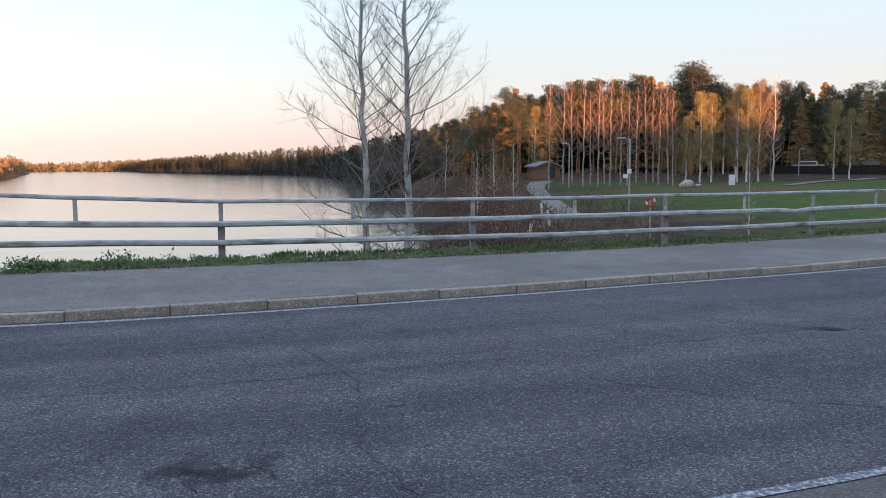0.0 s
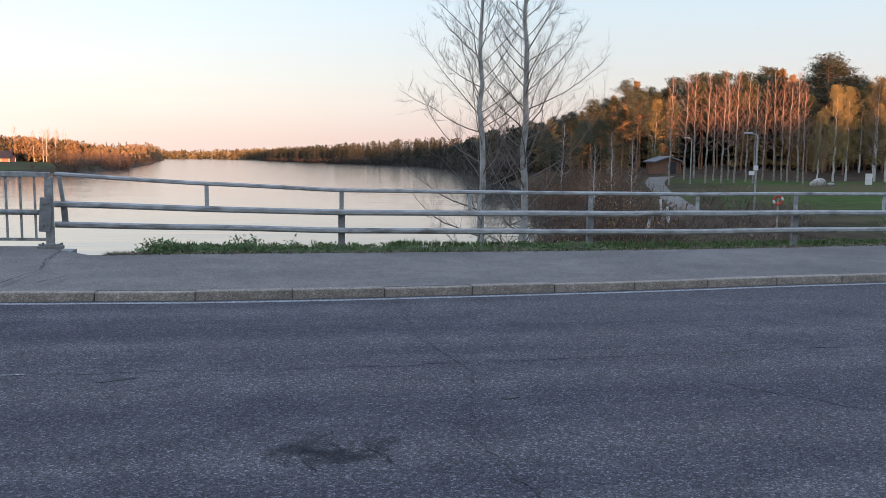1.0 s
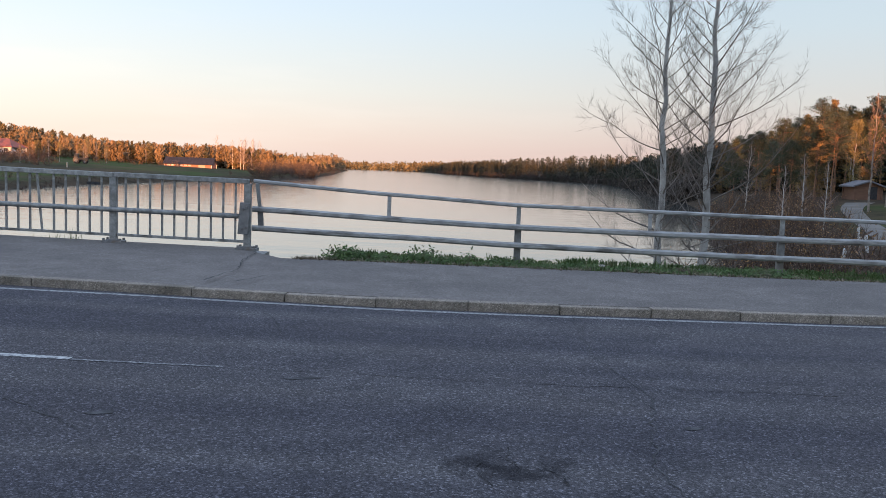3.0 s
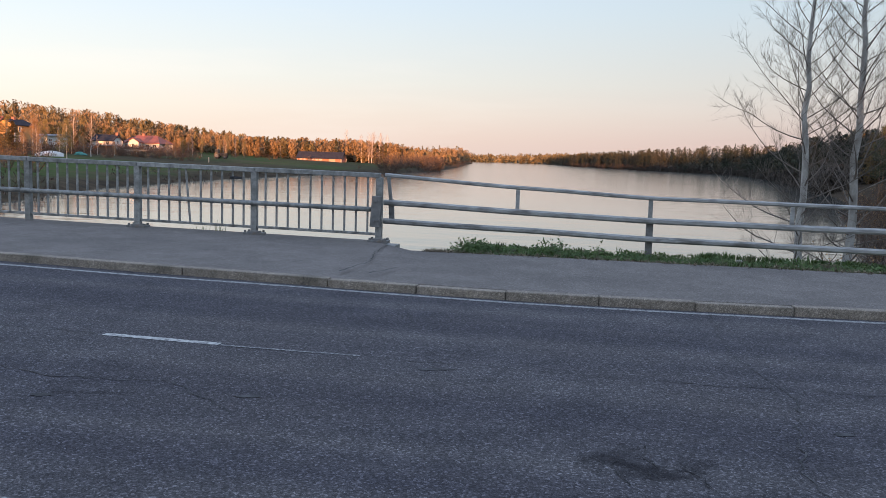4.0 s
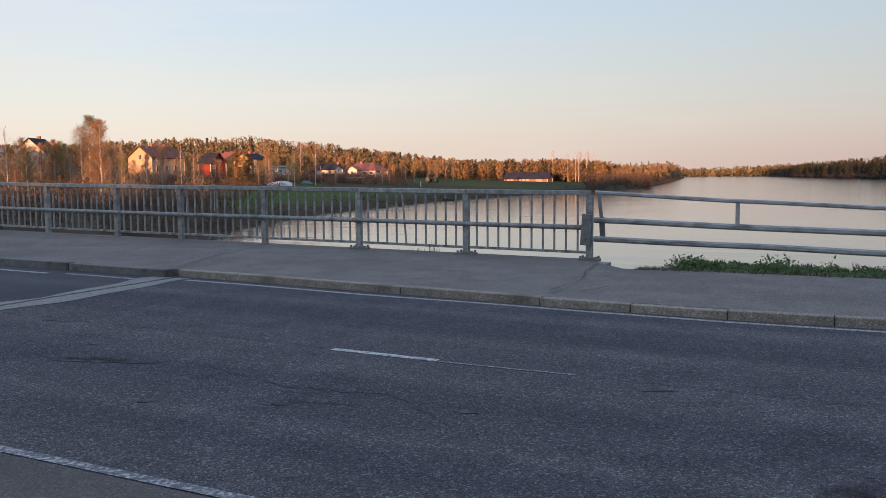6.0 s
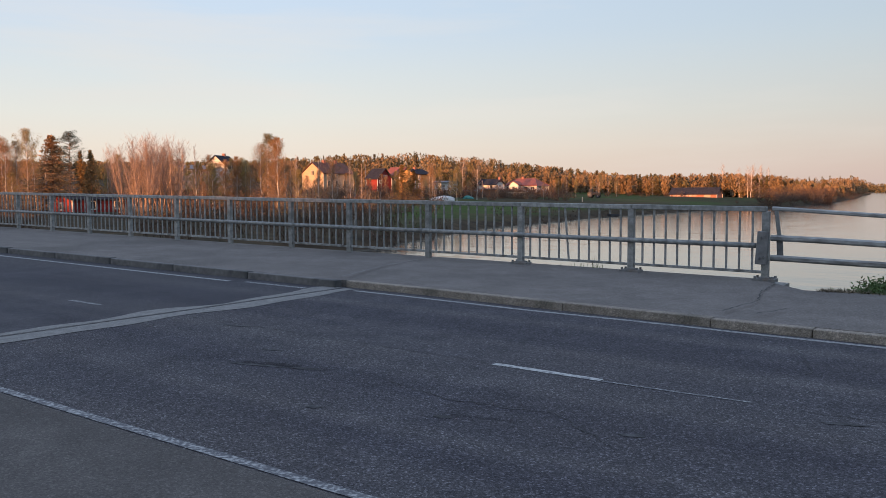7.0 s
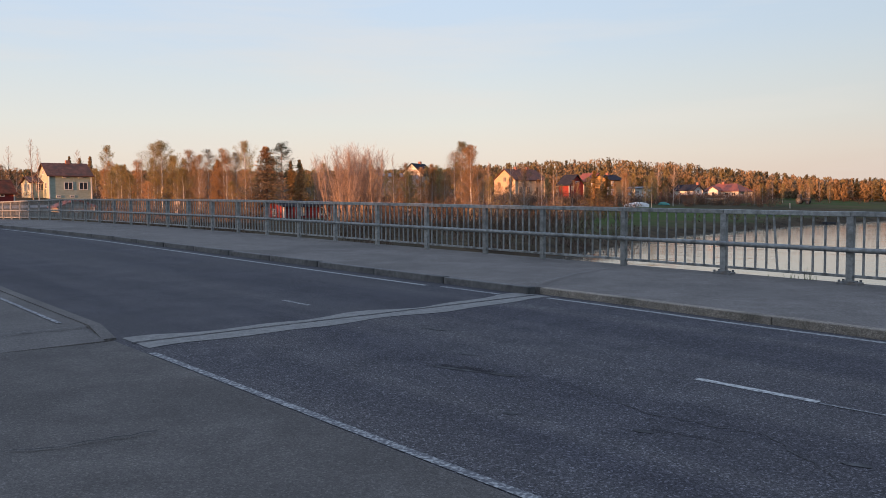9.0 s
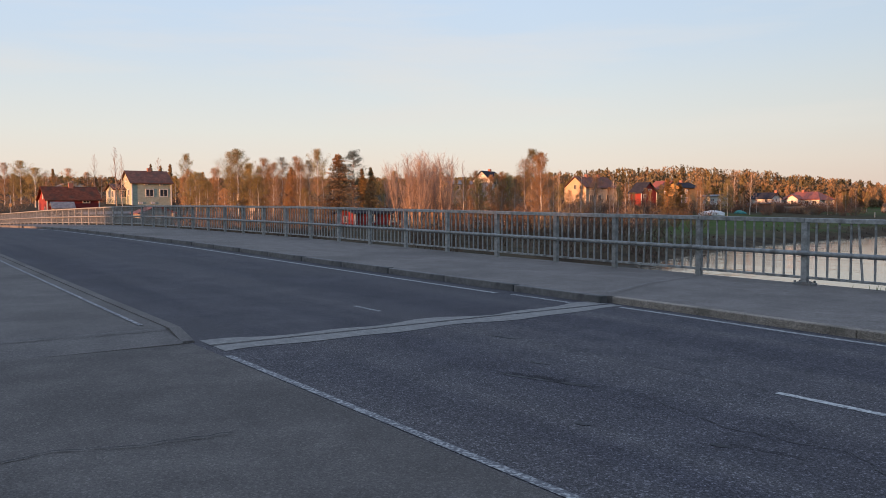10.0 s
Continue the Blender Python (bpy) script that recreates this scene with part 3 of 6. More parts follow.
def blot(cx, cy, sx, sy, turn, seed, parent, lift=0.004, material=None):
    """A tar repair with a ragged rim."""
    n, verts = 40, []
    for i in range(n):
        a = 2 * math.pi * i / n
        r = 1 + 0.55 * noise.noise((math.cos(a) * 1.6, math.sin(a) * 1.6, seed * 3.7)) + 0.2 * noise.noise((math.cos(a) * 6, math.sin(a) * 6, seed))
        u, v = math.cos(a) * sx * r, math.sin(a) * sy * r
        x, y = cx + u * math.cos(turn) - v * math.sin(turn), cy + u * math.sin(turn) + v * math.cos(turn)
        verts.append((x, y, prof(x) + lift))
    verts.append((cx, cy, prof(cx) + lift))
    return part_mesh("tar_patch", mesh_of("tar_patch", verts, [(i, (i + 1) % n, n) for i in range(n)], material or TAR), parent)


scars = thing("road_repair", None, "dark tar patches and cracks in the asphalt", "road damage", kind="structure")
TARFADE = mat("tar_faded", (0.020, 0.020, 0.023), (0.038, 0.038, 0.042), 9, 0.85, 0.3, 90, c=(0.065, 0.065, 0.07), c_scale=9, c_at=0.56)
TARSMEAR = speckle(mat("tar_smear", (0.014, 0.014, 0.016), (0.034, 0.033, 0.037), 16, 0.85, 0.6, 110, c=(0.064, 0.061, 0.066), c_scale=9, c_at=0.50, sheen=0.15), 95, (0.27, 0.27, 0.265), 0.45, 0.14)


def smudge(name, cx, cy, sx, sy, turn, seed, strength=0.80):
    """A thin film of tar that thins out to nothing at its ragged rim."""
    m = bpy.data.materials.new("tar_film")
    m.use_nodes = True
    n, l = m.node_tree.nodes, m.node_tree.links
    b = n["Principled BSDF"]
    b.inputs["Base Color"].default_value, b.inputs["Roughness"].default_value = (0.022, 0.021, 0.025, 1), 0.85
    b.inputs["Specular IOR Level"].default_value = 0.15
    tc, mp, ln = n.new("ShaderNodeTexCoord"), n.new("ShaderNodeMapping"), n.new("ShaderNodeVectorMath")
    mp.inputs["Scale"].default_value = (1 / sx, 1 / sy, 0)
    ln.operation = "LENGTH"
    l.new(tc.outputs["Object"], mp.inputs[0])
    l.new(mp.outputs[0], ln.inputs[0])
    total = ln.outputs["Value"]
    for scale, amount in ((5.0, 2.8), (14, 0.9), (80, 0.9)):
        t, k = n.new("ShaderNodeTexNoise"), n.new("ShaderNodeMath")
        t.noise_dimensions = "4D"
        t.inputs["Scale"].default_value, t.inputs["W"].default_value, t.inputs["Detail"].default_value = scale, seed, 3
        l.new(tc.outputs["Object"], t.inputs["Vector"])
        k.operation = "MULTIPLY_ADD"
        k.inputs[1].default_value = amount
        l.new(t.outputs["Fac"], k.inputs[0])
        l.new(total, k.inputs[2])
        total = k.outputs[0]
    r = ramp_of(n.new("ShaderNodeValToRGB"), [(0.0, (strength,) * 3), (1.0, (0, 0, 0))])
    mr = n.new("ShaderNodeMapRange")
    mr.inputs["From Min"].default_value, mr.inputs["From Max"].default_value = 2.2, 3.05
    l.new(total, mr.inputs["Value"])
    l.new(mr.outputs[0], r.inputs[0])
    clear, mix = n.new("ShaderNodeBsdfTransparent"), n.new("ShaderNodeMixShader")
    l.new(r.outputs[0], mix.inputs[0])
    l.new(clear.outputs[0], mix.inputs[1])
    l.new(b.outputs[0], mix.inputs[2])
    l.new(mix.outputs[0], n["Material Output"].inputs[0])
    e = 1.5
    me = mesh_of(name, [(-e * sx, -e * sy, 0), (e * sx, -e * sy, 0), (e * sx, e * sy, 0), (-e * sx, e * sy, 0)], [(0, 1, 2, 3)], m)
    return part_mesh(name, me, scars, at=(cx, cy, prof(cx) + 0.006), turn=(0, math.degrees(math.atan2(prof(cx - .5) - prof(cx + .5), 1)), turn))


smudge("tar_patch", 0.13, 4.34, 0.44, 0.30, 4, 2.4, 0.82)
smudge("tar_patch", -5.75, 5.05, 0.62, 0.12, 14, 5.0, 0.7)
smudge("tar_patch", -3.4, 4.72, 0.42, 0.06, 12, 7.5, 0.7)
smudge("tar_patch", 6.0, 6.30, 0.34, 0.10, -24, 9.1, 0.8)
ribbon([(0.17, 4.66), (0.13, 4.48), (0.22, 4.34)], 0.012, TARSMEAR, "tar_seam", scars, 0.009, 1)
ribbon([(-0.02, 4.40), (-0.02, 4.22), (0.05, 4.05)], 0.012, TARSMEAR, "tar_seam", scars, 0.009, 2)
ribbon([(0.34, 4.38), (0.43, 4.24), (0.46, 4.12)], 0.012, TARSMEAR, "tar_seam", scars, 0.009, 3)
blot(5.93, 6.31, 0.20, 0.055, -0.5, 3, scars)
blot(4.46, 6.30, 0.09, 0.03, -0.2, 4, scars)
for s, (cx, cy, sx) in enumerate(((-5.9, 4.95, 0.30), (-5.45, 5.1, 0.16), (-7.65, 6.2, 0.24), (-2.35, 4.95, 0.09), (-3.6, 4.6, 0.06), (-1.3, 6.0, 0.16), (-6.3, 5.5, 0.1), (1.35, 5.2, 0.07), (-4.5, 4.25, 0.06))):
    blot(cx, cy, sx, 0.035, 0.28, s + 10, scars, material=TARFADE)
for s, pts in enumerate(([(6.57, 9.35), (7.0, 7.9), (6.75, 7.44), (7.14, 6.74), (7.9, 5.9)], [(1.1, 9.2), (1.0, 7.2), (1.25, 6.0), (0.95, 4.4), (1.1, 3.5)], [(-5.0, 5.3), (-3.9, 5.0), (-3.0, 5.15), (-2.3, 4.6)],
                         [(-1.9, 6.22), (0.5, 6.15), (2.6, 6.2), (6, 6.4)], [(-8.6, 6.3), (-6.5, 6.3), (-4.3, 6.28)], [(2.9, 5.4), (3.6, 4.6), (4.4, 4.1)], [(-2.3, 8.8), (-1.8, 7.6), (-2.2, 6.9)])):
    ribbon(pts, 0.012, TARFADE, "crack_line", scars, 0.0045, s + 20, 0.03)
wcracks = thing("pavement_crack", None, "thin dark cracks and seams in the footway", "crack", kind="structure")


def wribbon(points, width, material, seed, lift):
    return ribbon(points, width, material, "crack_line", wcracks, lift, seed)


wribbon([(-5.8, 0.5), (-5.88, 1.04), (-5.70, 1.5), (-5.64, 2.1)], 0.016, CRACK, 31, 0.035)
wribbon([(-9.82, 3.02), (-9.86, 1.4), (-9.86, -0.4)], 0.022, DARKKERB, 32, 0.118)
for s, pts in enumerate(([(-3.28, 9.8), (-3.24, 10.3), (-3.19, 10.98), (-3.42, 12.0), (-3.5, 13.1)], [(-2.9, 9.8), (-2.7, 10.4)])):
    wribbon(pts, 0.02, CRACK, 35 + s, 0.152)
wribbon([(-9.3, 9.75), (-9.9, 11.4), (-10.3, 13.2)], 0.03, MORTAR, 38, 0.152)

# ---- bridge railing ----
railing = thing("bridge_railing", None, "grey galvanised steel bridge railing with upright bars", "railing", kind="structure")
RY = 13.45


def foot(x):
    return prof(x) + 0.145


post_x = [-3.75, -5.98, -8.18, -10.36, -12.52, -14.33, -16.48, -18.60] + [-20.67 - 2.03 * i for i in range(40)]
post_me = bpy.data.meshes.new("post")
bm = boxed(-0.055, 0.055, -0.045, 0.045, -0.03, 1.085, 0.006)
bm.to_mesh(post_me)
bm.free()
post_me.materials.append(GALV)
plate = boxed(-0.17, 0.17, -0.11, 0.11, -0.02, 0.035, 0.006)
box(plate, -0.10, 0.10, -0.08, 0.08, 0.035, 0.055, 0.004)
plate_me = bpy.data.meshes.new("base_plate")
plate.to_mesh(plate_me)
plate.free()
plate_me.materials.append(GALVDARK)
bolt = bmesh.new()
bmesh.ops.create_cone(bolt, cap_ends=True, segments=6, radius1=0.022, radius2=0.02, depth=0.045)
bolt_me = bpy.data.meshes.new("bolt")
bolt.to_mesh(bolt_me)
bolt.free()
bolt_me.materials.append(GALVDARK)
bar_me = bpy.data.meshes.new("bar")
bm = boxed(-0.015, 0.015, -0.013, 0.013, -0.02, 0.935)
bm.to_mesh(bar_me)
bm.free()
bar_me.materials.append(GALV)
bar_rest = Heap()
bars = 0
for i, x in enumerate(post_x):
    z = foot(x)
    p = part_mesh("post", post_me, railing, at=(x, RY, z))
    if i < 3:
        b = part_mesh("base_plate", plate_me, p)
        for sx in (-0.135, 0.135):
            for sy in (-0.08, 0.08):
                part_mesh("bolt", bolt_me, p, at=(sx, sy, 0.05))
    if i + 1 < len(post_x):
        x2 = post_x[i + 1]
        z2 = foot(x2)
        n = round((x - x2) / 0.2) - 1
        for k in range(n):
            q = (k + 1) / (n + 1)
            bx, bz = x + (x2 - x) * q, z + (z2 - z) * q + 0.15
            bent = (i, k) in ((1, 5), (5, 3), (3, 6))
            if bars < 290:
                part_mesh("bar", bar_me, railing, at=(bx, RY, bz), turn=(0, -5 if (i, k) == (1, 5) else 3 if bent else 0, 0))
                bars += 1
            else:
                v, f = [], []
                for zz in (0, 0.96):
                    v += [(bx - .013, RY - .013, bz + zz), (bx + .013, RY - .013, bz + zz), (bx + .013, RY + .013, bz + zz), (bx - .013, RY + .013, bz + zz)]
                bar_rest.add((v, [(0, 1, 5, 4), (1, 2, 6, 5), (2, 3, 7, 6), (3, 0, 4, 7)]))
        slope = math.degrees(math.atan2(z - z2, x - x2))
        L = math.hypot(x - x2, z - z2)
        for nm, lo, hi, y0, y1, bev in (("top_rail", 1.077, 1.155, -0.055, 0.055, 0.008), ("bottom_rail", 0.105, 0.15, -0.02, 0.02, 0.004)):
            cut = 0.004 if nm == "top_rail" else 0.06
            ob = part(nm, boxed(-L / 2 + cut, L / 2 - cut, y0, y1, lo, hi, bev), GALV, railing)
            ob.matrix_basis = pose((x + x2) / 2, RY, (z + z2) / 2 + (0.004 if i % 3 == 0 else 0), 0, -slope, 0)
tagged(part_mesh("bars", bar_rest.mesh("bars", GALV), railing), kind="stuff")
pipe = Heap()
pipe.add(tube([(x, RY - 0.085, foot(x) + 0.55) for x in post_x], 0.042, 10))
part_mesh("guide_pipe", pipe.mesh("guide_pipe", GALV, True), railing)
sleeve_me = Heap()
sleeve_me.add(tube([(-0.09, 0, 0), (0.09, 0, 0)], 0.047, 10))
sleeve_me = sleeve_me.mesh("pipe_sleeve", GALV, True)
for i in (2, 3, 6, 9, 12):
    part_mesh("pipe_sleeve", sleeve_me, railing, at=(post_x[i] + 0.02, RY - 0.085, foot(post_x[i]) + 0.55))
# flat end plate where the guard rail meets the bridge
part("end_plate", boxed(-0.085, 0.085, -0.018, 0.018, 0, 0.52, 0.01), GALVDARK, railing, "dark weathered steel end plate").matrix_basis = pose(-3.79, RY - 0.14, foot(-3.75) + 0.26, 0, 4, 0)
for sx, sz in ((-0.03, 0.1), (0.03, 0.12), (-0.03, 0.42), (0.03, 0.44)):
    part_mesh("bolt", bolt_me, railing, at=(-3.79 + sx + sz * 0.07, RY - 0.16, foot(-3.75) + 0.26 + sz), turn=(90, 0, 0))
# black strap left on two bars
part("strap", boxed(-6.42, -6.20, RY - 0.03, RY - 0.015, foot(-6.3) + 0.94, foot(-6.3) + 0.985, 0.006), TAR, railing, "black strap tied round two bars")

# ---- guard rail on the bank ----
guard = thing("guard_rail", None, "grey steel guard rail with two beams and a hand rail", "guard rail", kind="structure")
gp = [0.70, 5.02, 9.04, 12.90, 16.8, 20.8, 24.8, 28.8, 32.8]


def guard_z(x, which):
    return float(np.interp(x, (-3.7, -1.48, 0.71, 5.0), {"top": (1.28, 1.14, 1.05, 1.01), "mid": (0.815, 0.745, 0.685, 0.665), "low": (0.50, 0.445, 0.39, 0.345)}[which]))


for x in gp:
    y = rail_y(x) + 0.06
    p = part("post", boxed(x - 0.055, x + 0.055, y - 0.035, y + 0.05, -0.4, 0.72, 0.006), GALVDARK, guard, "dark weathered steel post")
    part("post_top", boxed(x - 0.035, x + 0.035, y - 0.02, y + 0.02, 0.722, guard_z(x, "top") - 0.02, 0.004), GALV, p)
for a, b in zip([-3.6] + gp, gp):
    x = (a + b) / 2
    y = rail_y(x) + 0.04
    part("bracket", boxed(x - 0.032, x + 0.032, y - 0.012, y + 0.012, guard_z(x, "mid") + 0.03, guard_z(x, "top") - 0.02, 0.004), GALVLIGHT, guard)
part("bracket", boxed(-0.03, 0.03, -0.012, 0.012, 0, 0.42, 0.004), GALV, guard).matrix_basis = pose(-3.59, 13.62, 0.83, 0, -7, 0)
part("bracket", boxed(-0.045, 0.045, -0.02, 0.02, 0, 0.42, 0.004), GALVDARK, guard).matrix_basis = pose(-3.58, 13.67, 0.45, 0, -3, 0)


def beam(which, half_h, depth, y_off, name, material):
    """A closed beam with softened edges, a little dented."""
    shape = [(-0.5, -1), (0.5, -1), (1, -0.45), (1, 0.45), (0.5, 1), (-0.5, 1), (-1, 0.45), (-1, -0.45)]
    xs = list(np.arange(-3.72, 34, 0.35))
    v, f = [], []
    n = len(shape)
    for x in xs:
        dent = -0.05 * math.exp(-((x - 12.35) / 0.35) ** 2) if which == "mid" else 0
        dent += 0.012 * noise.noise((x * 0.5, 3.0 if which == "mid" else 8.0, 0))
        push = 0.06 * math.exp(-((x - 12.3) / 0.5) ** 2) if which != "top" else 0
        for u, w in shape:
            v.append((x, rail_y(x) + y_off + push + u * depth, guard_z(x, which) + dent + w * half_h))
    for i in range(len(xs) - 1):
        for k in range(n):
            f.append((i * n + k, i * n + (k + 1) % n, (i + 1) * n + (k + 1) % n, (i + 1) * n + k))
    f += [tuple(range(n))[::-1], tuple(range((len(xs) - 1) * n, len(xs) * n))]
    return part_mesh(name, mesh_of(name, v, f, material), guard)


beam("top", 0.033, 0.03, 0.04, "hand_rail", GALVLIGHT)
beam("mid", 0.048, 0.04, -0.03, "beam", GALVLIGHT)
beam("low", 0.047, 0.04, -0.03, "beam", GALVLIGHT)

# ---- grass verge ----
def tufts(name, label, spots, seed, material, low, high, lean=0.5, width=0.008, blades=7, category="grass"):
    rnd = random.Random(seed)
    v, f = [], []
    for x, y, z, k in spots:
        for _ in range(blades):
            a, h = rnd.uniform(0, 6.283), rnd.uniform(low, high) * k
            bx, by = x + rnd.uniform(-.06, .06), y + rnd.uniform(-.06, .06)
            lx, ly = math.cos(a) * lean * h, math.sin(a) * lean * h
            wx, wy = -math.sin(a) * width, math.cos(a) * width
            o = len(v)
            v += [(bx - wx, by - wy, z - .02), (bx + wx, by + wy, z - .02), (bx + lx * .4 + wx, by + ly * .4 + wy, z + h * .6), (bx + lx * .4 - wx, by + ly * .4 - wy, z + h * .6), (bx + lx, by + ly, z + h)]
            f += [(o, o + 1, o + 2, o + 3), (o + 3, o + 2, o + 4)]
    return tagged(new(name, mesh_of(name, v, f, material)), label, category, kind="stuff")


rnd = random.Random(11)
spots = []
for _ in range(6500):
    x = -2.3 + 36 * rnd.random() ** 1.4
    y = walk_y(x) + 0.02 + 1.9 * rnd.random() ** 1.2
    spots.append((x, y, prof(x) + 0.085 if y < rail_y(x) + 0.7 else land(x, y), (.25 + 1.1 * max(0, noise.noise((x * 1.3, y * 1.6, 5)) + .2)) * rnd.uniform(.5, 1.1) * (1 if x < 4 else .75)))
tufts("grass_verge", "low green grass along the footway edge", spots, 12, GRASS, 0.04, 0.13, lean=0.8, width=0.007)
DRYGRASS = mat("dry_grass", (0.110, 0.083, 0.052), (0.190, 0.150, 0.098), 4, 0.9, island=0.35)
spots = []
for _ in range(2600):
    x = -2.75 + 30 * rnd.random() ** 1.5
    y = walk_y(x) - 0.05 + 0.30 * rnd.random() ** 1.6 + 0.05 * noise.noise((x * 2.1, 0, 3))
    spots.append((x, y, prof(x) + 0.10, rnd.uniform(.3, 1.0)))
tufts("dry_grass", "dry brown grass along the edge of the footway", spots, 15, DRYGRASS, 0.03, 0.09, lean=1.3, width=0.006, blades=6)
spots = []
for _ in range(1500):
    x = rnd.choice((-2.0, -1.85, -1.6, -0.9, -0.3, 0.6, 1.6, 2.6, 3.4, 4.6)) + rnd.gauss(0, 0.26)
    y = walk_y(0) + rnd.uniform(0.1, 0.95)
    if x > -2.75:
        spots.append((x, y, prof(x) + 0.09, rnd.uniform(.5, 1.0)))
wv, wf = [], []
rw = random.Random(13)
for x, y, z, k in spots:
    h = 0.215 * k * (1.1 if x < 0 else .7) * (.25 + 2.0 * max(0, noise.noise((x * 1.5, y * 1.8, 2)) + .12))
    for q in range(6):
        c = Vector((x + rw.gauss(0, .045), y + rw.gauss(0, .045), z + h * rw.random()))
        d = Vector((rw.gauss(0, 1), rw.gauss(0, 1), rw.gauss(.5, .5))).normalized()
        e = d.orthogonal().normalized()
        s = rw.uniform(.018, .042)
        o = len(wv)
        wv += [c - d * s, c + e * s * .42, c + d * s, c - e * s * .42]
        wf.append((o, o + 1, o + 2, o + 3))
tagged(new("weeds", mesh_of("weeds", wv, wf, WEED)), "leafy green weeds growing by the guard rail", "weeds", kind="stuff")
spots = [(-6.75 + rnd.gauss(0, .10), 13.6, foot(-6.7) - .05, rnd.uniform(.2, 1)) for _ in range(16)] + [(-7.1 + rnd.gauss(0, .2), 13.62, foot(-7) - .05, .4) for _ in range(8)]
tufts("weeds", "thin weeds at the bridge edge", spots, 14, WEED, 0.1, 0.42, lean=0.35, width=0.0035, blades=2, category="weeds")
litter = thing("pebble", pose(2.0, 13.0, prof(2) + 0.17), "small pale stone on the grass edge", "stone")
bm = bmesh.new()
bmesh.ops.create_icosphere(bm, subdivisions=2, radius=0.05)
for v in bm.verts:
    v.co.z *= 0.6
part("stone", bm, STONE, litter)


# ---- trees ----
def limb(rnd, start, way, length, r0, segs, up, wander):
    pts, rad = [Vector(start)], [r0]
    d = Vector(way).normalized()
    for i in range(segs):
        d = (d + Vector((rnd.gauss(0, wander), rnd.gauss(0, wander), rnd.gauss(0, wander) + up))).normalized()
        pts.append(pts[-1] + d * length / segs)
        rad.append(r0 * (1 - 0.85 * (i + 1) / segs))
    return pts, rad


def bare_tree(seed, height, base_r, first, mains, subs, twigs, spread, trunk_lean=0.0, rise=0.10, sides=3, thin=1.0, oval=False, steep=0.0, wander=0.10):
    """A leafless tree: trunk mesh data and branch mesh data."""
    rnd = random.Random(seed)
    n = 16
    pts, rad = [Vector((0, 0, -0.3))], [base_r * 1.25]
    for i in range(1, n + 1):
        k = i / n
        pts.append(Vector((trunk_lean * height * k + rnd.gauss(0, .0035 * height), rnd.gauss(0, .0035 * height), height * k)))
        rad.append(base_r * (1 - k) ** 0.85 + 0.012)
    trunk, crown = Heap(), Heap()
    trunk.add(tube(pts, rad, 8))
    for j in range(mains):
        k = first + (0.97 - first) * (j + rnd.random()) / mains
        i = min(n - 1, int(k * n))
        at = pts[i].lerp(pts[i + 1], k * n - i)
        a = j * 2.4 + rnd.uniform(-.5, .5)
        low = 1 - (k - first) / (1 - first)
        reach = spread * height * (0.22 + 0.78 * low ** 0.8) * rnd.uniform(.65, 1.1) * min(1, .6 + (k - first) * 3)
        if oval:
            reach = spread * height * math.sin(math.pi * min(1, (1 - low) ** .9 * .86 + .14)) ** .65 * rnd.uniform(.6, 1.05)
        tilt = (0.45 if oval else 0.15) + steep * min(1, (1 - low) * 4) + (0.6 if oval else 0.9) * (1 - low) + rnd.uniform(-.15, .2)
        lp, lr = limb(rnd, at, (math.cos(a), math.sin(a), tilt), reach, max(.01, rad[i] * 0.36) * thin, 7, rise, wander)
        crown.add(tube(lp, lr, 4, False))
        for s in range(subs):
            q = rnd.uniform(0.22, 0.98)
            ii = min(6, int(q * 7))
            p0 = lp[ii].lerp(lp[ii + 1], q * 7 - ii)
            d = (lp[ii + 1] - lp[ii]).normalized()
            side = Vector((rnd.gauss(0, 1), rnd.gauss(0, 1), rnd.gauss(0.25, .7))).normalized()
            sp, sr = limb(rnd, p0, d * 0.8 + side * 0.75, reach * rnd.uniform(.18, .42) * (1.15 - .5 * q), max(0.006, lr[ii] * 0.5) * thin, 4, rise * .8, 0.13)
            crown.add(tube(sp, sr, sides, False))
            for t in range(twigs):
                q2 = rnd.uniform(0.2, 1.0)
                i2 = min(3, int(q2 * 4))
                p1 = sp[i2].lerp(sp[i2 + 1], q2 * 4 - i2)
                d2 = (sp[i2 + 1] - sp[i2]).normalized()
                side = Vector((rnd.gauss(0, 1), rnd.gauss(0, 1), rnd.gauss(0.3, .7))).normalized()
                tp, tr = limb(rnd, p1, d2 * 0.8 + side * 0.7, reach * rnd.uniform(.07, .16), 0.0055 * thin, 2, 0.1, 0.12)
                crown.add(tube(tp, tr, sides, False))
    return trunk, crown


def leaf_cloud(rnd, centres, per, size, spread_r, flat=1.0, slim=.45):
    v, f = [], []
    for c, r in centres:
        for _ in range(per):
            d = Vector((rnd.uniform(-1, 1), rnd.uniform(-1, 1), rnd.uniform(-1, 1) * flat)) * (spread_r * r * 0.8)
            p = Vector(c) + d
            a = Vector((rnd.gauss(0, 1), rnd.gauss(0, 1), rnd.gauss(0, 1))).normalized()
            b = a.orthogonal().normalized()
            s = size * rnd.uniform(.5, 1.3)
            o = len(v)
            v += [p - a * s, p + b * s * slim, p + a * s, p - b * s * slim]
            f.append((o, o + 1, o + 2, o + 3))
    return v, f


